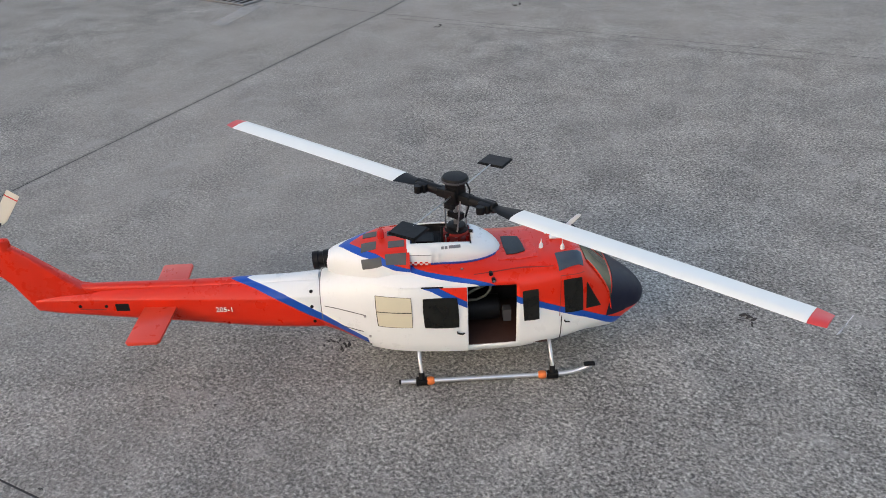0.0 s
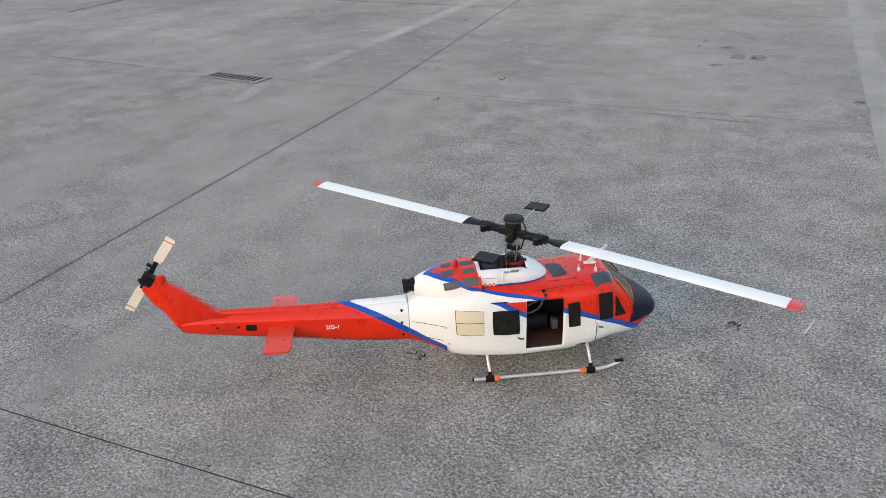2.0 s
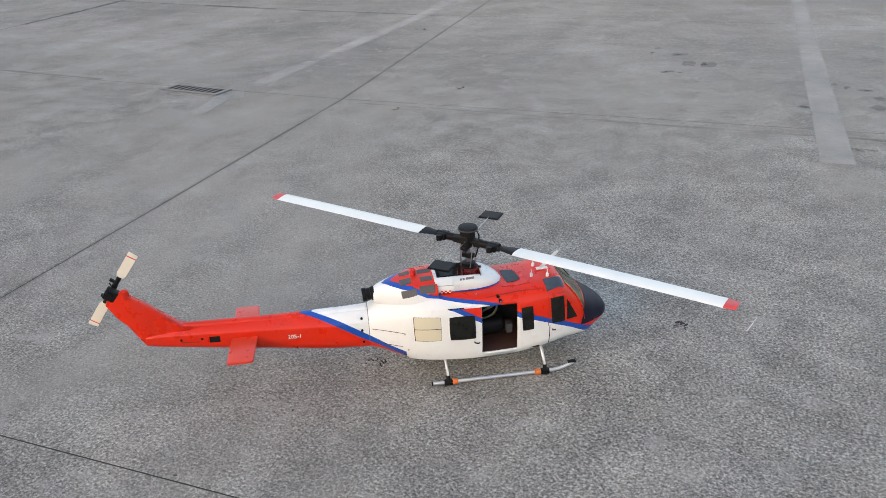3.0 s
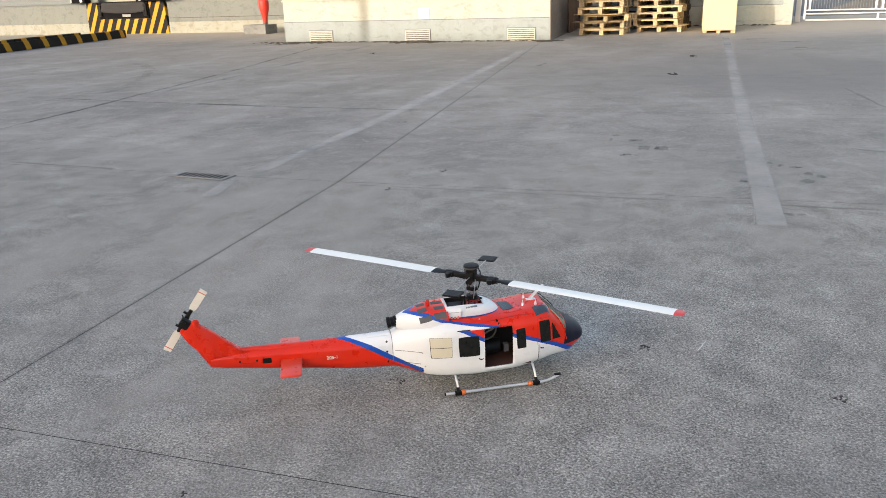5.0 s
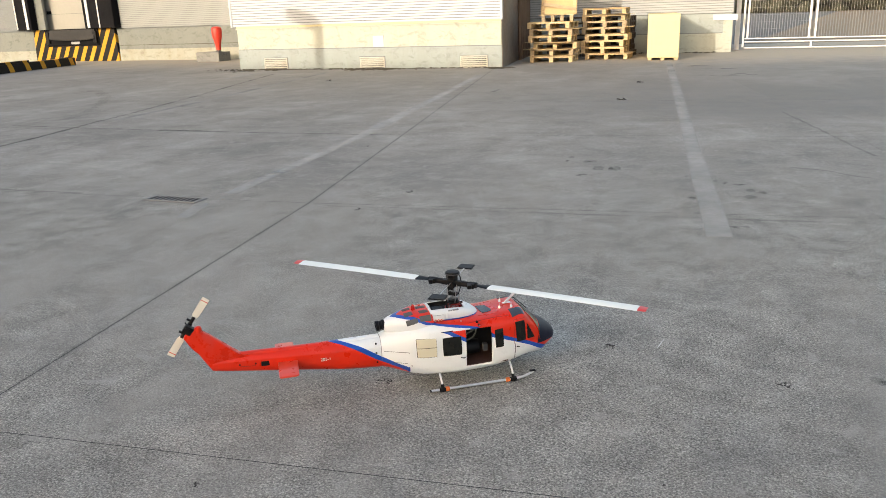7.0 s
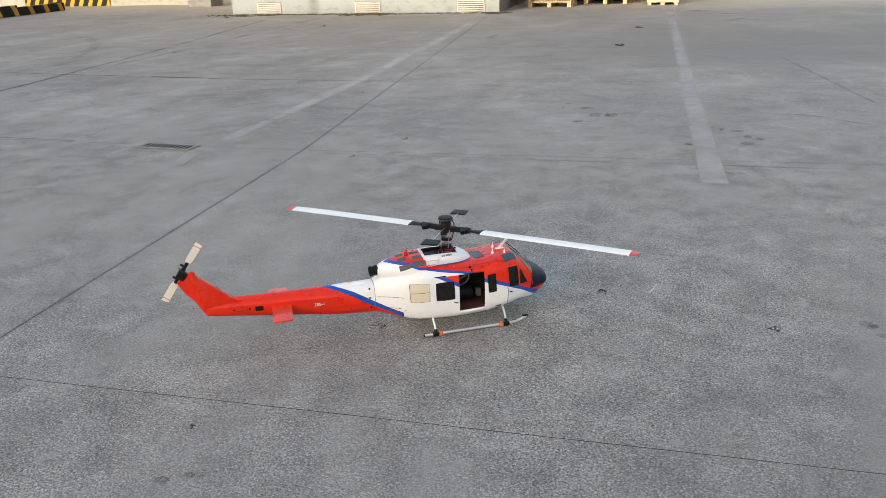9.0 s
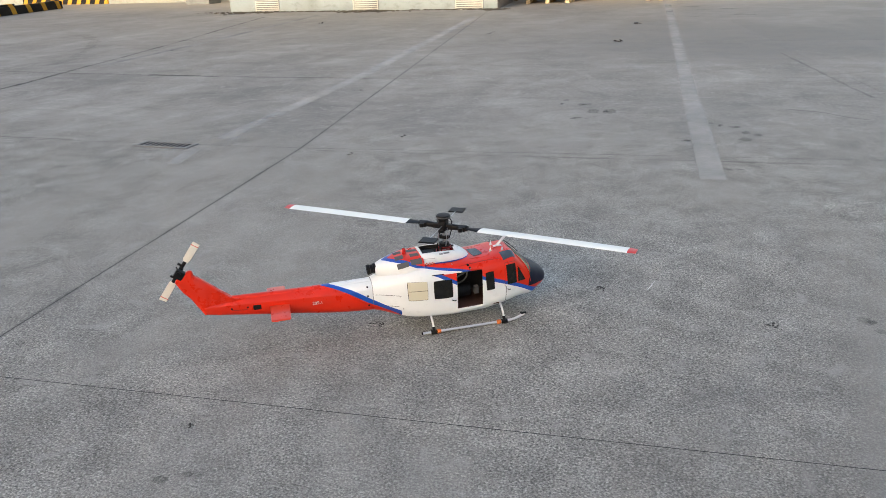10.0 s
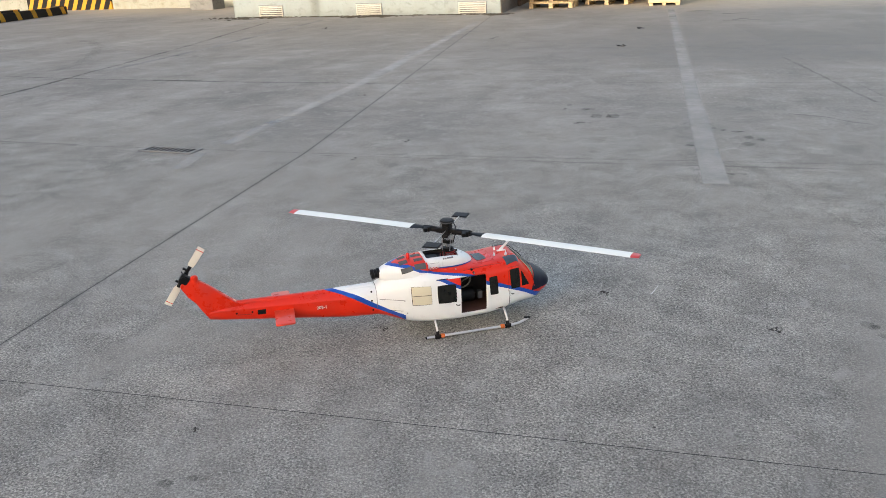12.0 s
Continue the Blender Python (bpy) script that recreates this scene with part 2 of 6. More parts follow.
COWL_RED = [(-1.1, -0.1), (-0.25, -0.02), (-0.2307, 0.007), (-0.1945, 0.0445), (-0.1784, 0.056), (-0.158, 0.073), (-0.137, 0.083), (-0.118, 0.13), (0.5, 0.4)]
COWL_SIDE_WHITE = [(-1.1, -0.1), (-0.17, -0.1), (-0.16, 0.2775), (-0.1353, 0.2659), (-0.104, 0.2615), (0.5, 0.0)]
COWL_SIDE_RED = [(-1.1, -0.1), (-0.17, -0.1), (-0.16, 0.289), (-0.1346, 0.2775), (-0.104, 0.269), (0.5, 0.0)]


def livery(name, slide=0.0, cowl=False):
    """Gloss red over white with blue bands; slide shifts the bands of a panel that has been pushed back."""
    m = Mat(name, 0.28)
    m.b.inputs["Specular IOR Level"].default_value = 0.36
    p = m.place("object")
    s = m.node("SeparateXYZ", Vector=p)
    x, z = m.math("ADD", s.outputs[0], slide), s.outputs[2]

    leaning = m.math("MULTIPLY_ADD", m.math("ABSOLUTE", s.outputs[1]), -LEAN, z)

    def over(points, height=z):
        return m.math("GREATER_THAN", height, curve_z(m, x, points))

    if cowl:
        off = m.math("ABSOLUTE", s.outputs[1])
        tinted = m.math("MULTIPLY", m.math("LESS_THAN", off, curve_z(m, x, COWL_WHITE)), over(COWL_SIDE_WHITE))
        red = m.math("MULTIPLY", m.math("LESS_THAN", off, curve_z(m, x, COWL_RED)), over(COWL_SIDE_RED))
    else:
        tinted, red = over(UPPER_WHITE), over(UPPER_RED)
        if not slide:
            tinted = m.math("MAXIMUM", tinted, m.math("SUBTRACT", 1.0, over(LOWER_WHITE, leaning)))
            red = m.math("MAXIMUM", red, m.math("SUBTRACT", 1.0, over(LOWER_RED, leaning)))
    c = m.mix(tinted, WHITE, BLUE)
    c = m.mix(red, c, RED)
    n = m.noise(p, 26, 5, 0.65)
    g = m.noise(m.stretch(p, 1, 1, 3), 8, 4)
    c = m.mix(m.ramp(n, [(0.55, 0.0), (0.85, 0.07)]), c, (0.2, 0.17, 0.14))
    c = m.mix(m.ramp(g, [(0.5, 0.0), (0.8, 0.05)]), c, (0.3, 0.27, 0.22))
    m.color(c)
    m.rough(m.math("MULTIPLY_ADD", n, 0.3, 0.16))
    m.bump(m.noise(p, 14, 2), 0.05, 0.003)
    return m.m


def stripes_material(name="hazard_paint", share=0.56, per_metre=2.1, skew=-0.45):
    """Yellow and black hazard stripes, chipped."""
    m = Mat(name, 0.6)
    m.b.inputs["Specular IOR Level"].default_value = 0.15
    p = m.place("world")
    s = m.node("SeparateXYZ", Vector=p)
    k = m.math("ADD", m.math("ADD", s.outputs[0], m.math("MULTIPLY", s.outputs[1], skew)), m.math("MULTIPLY", s.outputs[2], -0.55))
    band = m.math("GREATER_THAN", m.math("FRACT", m.math("MULTIPLY", k, per_metre)), share)
    n = m.noise(p, 5, 5, 0.7)
    c = m.mix(band, (0.011, 0.01, 0.0095), (0.5, 0.25, 0.025))
    m.color(m.mix(m.ramp(n, [(0.6, 0.0), (0.85, 0.2)]), c, (0.2, 0.16, 0.1)))
    return m.m


def plaster(name, color, dirt):
    m = Mat(name, 0.9)
    p = m.place()
    a = m.noise(m.stretch(p, 1.2, 1.2, 0.25), 2.0, 5, 0.65)
    b = m.noise(p, 14, 5, 0.65)
    c = m.mix(m.ramp(a, [(0.45, 0.0), (0.75, 0.5)]), color, dirt)
    c = m.mix(m.ramp(b, [(0.4, 0.0), (0.8, 0.25)]), c, tuple(v * 0.7 for v in color))
    blotch = m.noise(m.stretch(p, 1.0, 1.0, 1.6), 3.1, 5, 0.7, 0.8)
    c = m.mix(m.ramp(blotch, [(0.52, 0.0), (0.66, 0.42)]), c, tuple(v * 0.55 for v in dirt))
    m.color(c)
    m.bump(b, 0.25, 0.01)
    return m.m


def wood_material(name, light, dark):
    m = Mat(name, 0.75)
    p = m.place("object")
    g = m.noise(m.stretch(p, 3, 30, 30), 1.5, 5, 0.7, 0.6)
    k = m.noise(p, 2.0, 3)
    rnd = m.t.nodes.new("ShaderNodeObjectInfo").outputs["Random"]
    c = m.ramp(g, [(0.3, dark), (0.7, light)])
    c = m.mix(m.math("MULTIPLY", rnd, 0.35), c, tuple(0.6 * v for v in dark))
    m.color(m.mix(m.ramp(k, [(0.5, 0.0), (0.8, 0.3)]), c, (0.12, 0.09, 0.06)))
    m.bump(g, 0.3, 0.004)
    return m.m


def glass_material(name, tint, rough=0.08):
    """Tinted plastic glazing of a model: dark, glossy, slightly dusty."""
    m = Mat(name, rough)
    m.b.inputs["Specular IOR Level"].default_value = 0.3
    p = m.place("object")
    n = m.noise(p, 30, 4, 0.6)
    m.color(m.mix(m.ramp(n, [(0.4, 0.0), (0.85, 0.25)]), tint, tuple(min(1, v * 2.2 + 0.02) for v in tint)))
    m.rough(m.math("MULTIPLY_ADD", n, 0.25, rough))
    return m.m


M_CONCRETE, M_GROUND, M_LINE = concrete_material(), ground_material(), line_material(dark=(0.42, 0.408, 0.376), light=(0.53, 0.512, 0.47), least=0.4, most=0.65, grain=5)
M_LINE_FADED = line_material("faded_line_paint", (0.37, 0.36, 0.332), (0.45, 0.435, 0.4), 0.36, 0.66, 5)
M_FAINT = line_material("faint_grime", (0.07, 0.068, 0.064), (0.105, 0.1, 0.095), 0.0, 0.28, 2.2)
M_GRIME = line_material("joint_grime", (0.06, 0.058, 0.055), (0.095, 0.092, 0.088), 0.0, 0.5, 2.2)
M_LIVERY, M_LIVERY_DOOR, M_LIVERY_COWL = livery("livery_paint"), livery("livery_paint_door", 0.115), livery("livery_paint_cowl", cowl=True)
M_WHITE = plain("white_gloss", WHITE, 0.3, wear=0.1, scale=30)
M_RED = plain("red_gloss", RED, 0.28, wear=0.03, scale=30, spec=0.36)
M_DARK_RED = plain("shadow_gap_red", (0.22, 0.012, 0.008), 0.5, wear=0.1)
M_ANODISED = plain("red_anodised_metal", (0.3, 0.012, 0.01), 0.35, 0.6, wear=0.1)
M_ORANGE_RED = plain("stabiliser_red", (0.66, 0.05, 0.02), 0.3, wear=0.03, scale=30)
M_BLUE = plain("blue_gloss", BLUE, 0.3, wear=0.05)
M_NAVY = plain("dark_nose_paint", (0.008, 0.0095, 0.024), 0.5, wear=0.08, scale=60, dirt=(0.03, 0.03, 0.036), spec=0.2)
M_BLACK = plain("black_plastic", (0.007, 0.007, 0.0075), 0.5, wear=0.1, scale=80, dirt=(0.025, 0.025, 0.025), spec=0.16)
M_STEEL = plain("steel", (0.45, 0.45, 0.46), 0.35, 1.0, wear=0.15, scale=80)
M_ALU = plain("aluminium_tube", (0.72, 0.72, 0.72), 0.38, 0.9, wear=0.1, scale=60)
M_RUBBER_ORANGE = plain("orange_rubber", (0.75, 0.17, 0.03), 0.6, wear=0.12, scale=90)
M_DARK_GLASS = glass_material("tinted_glazing", (0.008, 0.0085, 0.007))
M_OLIVE_GLASS = glass_material("olive_windscreen", (0.075, 0.07, 0.045))
M_ROOF_GLASS = glass_material("blue_grey_glazing", (0.045, 0.065, 0.085))
M_CREAM = plain("cream_panel", (0.6, 0.56, 0.42), 0.45, wear=0.1)
M_SCREEN = plain("grey_intake_screen", (0.075, 0.078, 0.077), 0.7, wear=0.25, scale=120)
M_INSIDE = plain("dark_interior", (0.02, 0.02, 0.02), 0.8, wear=0.1)
M_CABIN_FLOOR = plain("brown_cabin_floor", (0.06, 0.022, 0.014), 0.7, wear=0.2)
M_HOSE = plain("grey_hose", (0.1, 0.1, 0.075), 0.5, wear=0.1)
M_BLADE = plain("white_blade", (0.74, 0.76, 0.72), 0.35, wear=0.06, scale=20)
M_TAIL_BLADE = plain("cream_tail_blade", (0.7, 0.67, 0.57), 0.4, wear=0.08)
M_TIP = plain("blade_tip_red", (0.6, 0.05, 0.045), 0.4, wear=0.08)
M_TEXT = plain("white_lettering", (0.75, 0.72, 0.68), 0.5, wear=0.1)
M_GREY_TEXT = plain("grey_lettering", (0.16, 0.16, 0.17), 0.5, wear=0.1)
M_BEACON = plain("red_beacon_lens", (0.5, 0.012, 0.01), 0.15, wear=0.05)
M_CLAD = plain("white_cladding", (0.42, 0.45, 0.475), 0.5, 0.0, wear=0.1, scale=12, kind="world", dirt=(0.4, 0.39, 0.35))
M_CLAD_GREY = plain("grey_cladding", (0.165, 0.182, 0.186), 0.5, 0.0, wear=0.15, scale=12, kind="world", dirt=(0.14, 0.14, 0.125))
M_CLAD_MID = plain("weathered_grey_cladding", (0.245, 0.26, 0.255), 0.5, 0.0, wear=0.15, scale=12, kind="world", dirt=(0.2, 0.195, 0.175))
M_CLAD_PALE = plain("pale_grey_cladding", (0.3, 0.32, 0.325), 0.5, 0.0, wear=0.15, scale=12, kind="world", dirt=(0.3, 0.29, 0.26))
M_GROOVE = plain("shade_and_joint_grey", (0.15, 0.162, 0.175), 0.7, wear=0.2, scale=12, kind="world")
M_SIDE = plain("rust_streaked_sheet", (0.2, 0.17, 0.14), 0.5, wear=0.8, scale=10, kind="world", dirt=(0.2, 0.09, 0.04))
M_PLASTER = plaster("cream_plaster", (0.415, 0.43, 0.37), (0.33, 0.325, 0.265))
M_PLASTER_LOW = plaster("washed_out_plaster", (0.285, 0.325, 0.315), (0.235, 0.255, 0.23))
M_PLASTER_FOOT = plaster("stained_foot_plaster", (0.3, 0.305, 0.255), (0.23, 0.19, 0.115))
M_PLASTER_GREY = plaster("grey_plaster", (0.175, 0.188, 0.172), (0.14, 0.146, 0.126))
M_DIRT = plaster("dark_soil", (0.06, 0.05, 0.035), (0.1, 0.085, 0.05))
M_HAZARD, M_HAZARD_RAIL = stripes_material(), stripes_material("worn_hazard_paint", 0.72, 0.95, -0.9)
M_DOCK_BLACK = plain("black_dock_seal", (0.006, 0.006, 0.007), 0.9, wear=0.2, scale=8, kind="world", dirt=(0.03, 0.029, 0.028), spec=0.1)
M_LIP = plain("worn_dark_steel", (0.028, 0.027, 0.026), 0.6, 0.0, wear=0.3, scale=8, kind="world", dirt=(0.07, 0.066, 0.062), spec=0.15)
M_DOOR = plain("cream_dock_door", (0.27, 0.262, 0.23), 0.5, wear=0.15, scale=8, kind="world")
M_BOLLARD = plain("red_hydrant_paint", (0.6, 0.035, 0.018), 0.45, wear=0.2, scale=15, dirt=(0.2, 0.07, 0.04))
M_BLOCK = plaster("cast_concrete", (0.2, 0.2, 0.185), (0.13, 0.128, 0.115))
M_WOOD = wood_material("pallet_wood", (0.68, 0.53, 0.31), (0.46, 0.32, 0.16))
M_WOOD_OLD = wood_material("weathered_wood", (0.55, 0.43, 0.27), (0.33, 0.24, 0.14))
M_WOOD_DARK = wood_material("gap_dark_wood", (0.12, 0.085, 0.055), (0.06, 0.042, 0.028))
M_CARD = plain("cardboard", (0.5, 0.37, 0.19), 0.85, wear=0.2, scale=10, dirt=(0.35, 0.24, 0.12))
M_BOARD = plain("pale_board", (0.56, 0.49, 0.29), 0.75, wear=0.12, scale=6, dirt=(0.5, 0.38, 0.18))
M_BAR = plain("galvanised_bar", (0.22, 0.22, 0.215), 0.5, wear=0.2, scale=10)
M_GATE = plain("white_gate_paint", (0.55, 0.55, 0.53), 0.45, wear=0.2, scale=10, dirt=(0.4, 0.3, 0.2))
M_FRAME_IRON = plain("dark_iron", (0.07, 0.068, 0.066), 0.7, 0.0, wear=0.3, scale=60)
M_GRATE = plain("cast_iron", (0.21, 0.203, 0.193), 0.65, 0.0, wear=0.3, scale=60)
M_MASTIC = plain("joint_mastic", (0.022, 0.021, 0.02), 0.8, wear=0.4, scale=8, kind="world", dirt=(0.05, 0.047, 0.044))
M_RUST = plain("rusty_pipe", (0.17, 0.105, 0.062), 0.7, wear=0.7, scale=6, kind="world", dirt=(0.07, 0.04, 0.026))
M_PIT = plain("shaded_pit_black", (0.004, 0.004, 0.004), 0.95, wear=0.05)
M_SCRATCH = line_material("fresh_scratch", (0.55, 0.55, 0.54), (0.75, 0.75, 0.74), 0.7, 0.95, 60)
M_TYRE = line_material("tyre_rubber_mark", (0.05, 0.05, 0.05), (0.09, 0.088, 0.085), 0.0, 0.15, 5)
M_SERVO = plain("dull_servo_case", (0.045, 0.046, 0.05), 0.6, wear=0.1)
M_STAIN = line_material("damp_stain", (0.05, 0.048, 0.045), (0.1, 0.097, 0.09), 0.0, 0.46, 22)
M_LEAF = plain("dry_dark_leaf", (0.035, 0.03, 0.026), 0.85, wear=0.2)
M_HEDGE = plain("dark_hedge_leaf", (0.022, 0.024, 0.012), 0.8, wear=0.2)
M_VENT = plain("rusty_vent_paint", (0.46, 0.46, 0.4), 0.6, wear=0.25, scale=20, dirt=(0.3, 0.17, 0.08))
M_PAPER = plain("weathered_notice", (0.52, 0.54, 0.54), 0.8, wear=0.15, scale=8)


# ---- mesh helpers ----
def part(name, bm, material, parent=None, label="", smooth=False):
    """One mesh object of a bmesh, under a thing or a part."""
    me = bpy.data.meshes.new(name)
    bmesh.ops.recalc_face_normals(bm, faces=bm.faces)
    bm.to_mesh(me)
    bm.free()
    for mt in material if isinstance(material, (list, tuple)) else [material]:
        me.materials.append(mt)
    if smooth:
        for f in me.polygons:
            f.use_smooth = True
        me.set_sharp_from_angle(angle=radians(38))
    ob = new(name, me)
    ob.parent = parent
    return tagged(ob, label)


def thing(name, label, category, group="", kind="", at=None):
    ob = new(name)
    ob.empty_display_size = 0.1
    if at is not None:
        ob.matrix_world = at
    return tagged(ob, label, category, group, kind)


def box(bm, x0, x1, y0, y1, z0, z1, bevel=0.0, m=None):
    ret = bmesh.ops.create_cube(bm, size=1.0)
    vs = ret["verts"]
    t = Matrix.Translation(((x0 + x1) / 2, (y0 + y1) / 2, (z0 + z1) / 2)) @ Matrix.Diagonal((abs(x1 - x0), abs(y1 - y0), abs(z1 - z0), 1))
    bmesh.ops.transform(bm, matrix=(m @ t) if m else t, verts=vs)
    if bevel:
        es = list({e for v in vs for e in v.link_edges})
        bmesh.ops.bevel(bm, geom=es, offset=bevel, segments=2, affect="EDGES", profile=0.6)
    return bm


def boxed(*a, **k):
    return box(bmesh.new(), *a, **k)


def rod(bm, a, b, r0, r1=None, n=12):
    """A round bar from a to b."""
    a, b = Vector(a), Vector(b)
    d = b - a
    q = d.to_track_quat("Z", "Y").to_matrix().to_4x4()
    bmesh.ops.create_cone(bm, cap_ends=True, segments=n, radius1=r0, radius2=r0 if r1 is None else r1, depth=d.length,
                          matrix=Matrix.Translation((a + b) / 2) @ q)
    return bm


def rodded(*a, **k):
    return rod(bmesh.new(), *a, **k)


def tube(path, r, n=10):
    """A round tube along a polyline of points."""
    bm = bmesh.new()
    path = [Vector(p) for p in path]
    rings = []
    for i, p in enumerate(path):
        d = (path[min(i + 1, len(path) - 1)] - path[max(i - 1, 0)]).normalized()
        side = d.cross(Vector((0.02, 0.31, 0.95))).normalized()
        up = side.cross(d)
        rings.append([bm.verts.new(p + r * (math.cos(k * math.tau / n) * side + math.sin(k * math.tau / n) * up)) for k in range(n)])
    for a, b in zip(rings, rings[1:]):
        for k in range(n):
            bm.faces.new((a[k], a[(k + 1) % n], b[(k + 1) % n], b[k]))
    bm.faces.new(rings[0])
    bm.faces.new(rings[-1])
    return bm


def lathe(profile, n=24, m=None):
    """A turned body from rows of (radius, height)."""
    bm = bmesh.new()
    rings = [[bm.verts.new((r * math.cos(k * math.tau / n), r * math.sin(k * math.tau / n), z)) for k in range(n)] for r, z in profile]
    for a, b in zip(rings, rings[1:]):
        for k in range(n):
            bm.faces.new((a[k], a[(k + 1) % n], b[(k + 1) % n], b[k]))
    bm.faces.new(rings[0])
    bm.faces.new(rings[-1])
    if m:
        bmesh.ops.transform(bm, matrix=m, verts=bm.verts)
    return bm


def prism(outline, axis, a, b):
    """A flat outline drawn out along an axis: 0 x, 1 y, 2 z."""
    bm = bmesh.new()
    def at(p, h):
        q = list(p)
        q.insert(axis, h)
        return bm.verts.new(q)
    lo, hi = [at(p, a) for p in outline], [at(p, b) for p in outline]
    bm.faces.new(lo)
    bm.faces.new(hi)
    for i in range(len(lo)):
        j = (i + 1) % len(lo)
        bm.faces.new((lo[i], lo[j], hi[j], hi[i]))
    return bm


# ---- the yard ----
ground = part("ground", boxed(-600, 600, -600, 600, -0.6, -0.05), M_GROUND)
tagged(ground, "flat grey ground reaching past the yard", "ground", kind="structure")

JOINT = Vector((-1.63, -0.783, 0.0))    # where two joints cross
ALONG_U = Vector((math.cos(radians(6.9)), math.sin(radians(6.9)), 0.0))
ALONG_V = Vector((-math.sin(radians(8.4)), math.cos(radians(8.4)), 0.0))


def yard(u, v, z=0.0):
    """A place by the grid of the slabs."""
    # the farther rows were laid at a slightly different angle
    v += 0.08 * max(0.0, -u) * min(1.0, max(0.0, v / 7.1))
    u -= 0.057 * max(0.0, v - 3.55)
    return JOINT + ALONG_U * u + ALONG_V * v + Vector((0, 0, z))


pavement = thing("pavement", "worn grey concrete yard slabs with dark joints", "pavement", kind="structure")


def slab(u0, u1, v0, v1, left, right, gb):
    """One slab; left, right and gb are the half gaps along its sides and ends."""
    bm = bmesh.new()
    c = 0.0007
    rows = []
    for inset, z in ((0, -0.049), (0, -c), (c, 0.0)):
        rows.append([bm.verts.new(yard(u, v, z)) for u, v in ((u0 + left + inset, v0 + gb + inset), (u1 - right - inset, v0 + gb + inset),
                                                              (u1 - right - inset, v1 - gb - inset), (u0 + left + inset, v1 - gb - inset))])
    for a, b in zip(rows, rows[1:]):
        for k in range(4):
            bm.faces.new((a[k], a[(k + 1) % 4], b[(k + 1) % 4], b[k]))
    bm.faces.new(rows[-1])
    return part("slab", bm, M_CONCRETE, pavement)


def half_gap(u):
    return 0.0075 if -6 < u < -3 else 0.003 if -6 < u < 1 else 0.002


U_LINES = [5.05 * i for i in range(-7, 7)]
V_LINES = [3.55 * j for j in range(-6, 9)]
for u0, u1 in zip(U_LINES, U_LINES[1:]):
    for v0, v1 in zip(V_LINES, V_LINES[1:]):
        thin = 0.45 if v0 > 7 else 1.0
        slab(u0, u1, v0, v1, half_gap(u0) * thin, half_gap(u1) * thin, 0.0023 if v0 < 3 else 0.0045)

# dark mastic a little below the slabs
bm = bmesh.new()
for v0, v1 in zip(V_LINES, V_LINES[1:]):
    for u in U_LINES[1:-1]:
        w = half_gap(u) * (0.45 if v0 > 7 else 1.0)
        bm.faces.new([bm.verts.new(yard(a, b, -0.0013)) for a, b in ((u - w, v0), (u + w, v0), (u + w, v1), (u - w, v1))])
for u0, u1 in zip(U_LINES, U_LINES[1:]):
    for v in V_LINES[1:-1]:
        bm.faces.new([bm.verts.new(yard(a, b, -0.0009)) for a, b in ((u0, v - 0.0045), (u1, v - 0.0045), (u1, v + 0.0045), (u0, v + 0.0045))])
part("joint_filler", bm, M_MASTIC, pavement, "dark mastic in the joints")


def parking_line(a, b, width, material=None):
    a, b = Vector(a), Vector(b)
    d = (b - a).normalized()
    s = Vector((-d.y, d.x, 0)) * width / 2
    bm = bmesh.new()
    rnd = random.Random(round(a.x * 100))
    n = 26
    rows = []
    for i in range(n + 1):
        p = a.lerp(b, i / n)
        w = 1 + rnd.uniform(-0.025, 0.02)
        rows.append([bm.verts.new(p + s * w + Vector((0, 0, 0.0035))), bm.verts.new(p - s * w + Vector((0, 0, 0.0035)))])
    for p, q in zip(rows, rows[1:]):
        bm.faces.new((p[0], p[1], q[1], q[0]))
    ob = part("parking_line", bm, material or M_LINE)
    return tagged(ob, "faded white painted bay line on concrete", "road marking", "bay lines", "structure")


parking_line((-2.99, 2.85, 0), (-3.13, 4.09, 0), 0.14, M_LINE_FADED)
parking_line((-3.132, 4.11, 0), (-3.38, 6.3, 0), 0.15)
parking_line((-3.385, 6.34, 0), (-4.84, 15.2, 0), 0.17)
parking_line((-2.85, 2.05, 0), (-3.0, 2.52, 0), 0.11, M_LINE_FADED)
parking_line((0.965, 2.5, 0), (0.64, 5.2, 0), 0.162, M_LINE_FADED)
parking_line((0.635, 5.24, 0), (-0.87, 18.4, 0), 0.15, M_LINE_FADED)
parking_line((-8.02, 6.9, 0), (-8.4, 10.15, 0), 0.13, M_LINE_FADED)
parking_line((-8.45, 10.2, 0), (-9.47, 16.1, 0), 0.15, M_LINE_FADED)
parking_line((-11.35, 14.3, 0), (-11.56, 16.6, 0), 0.14)


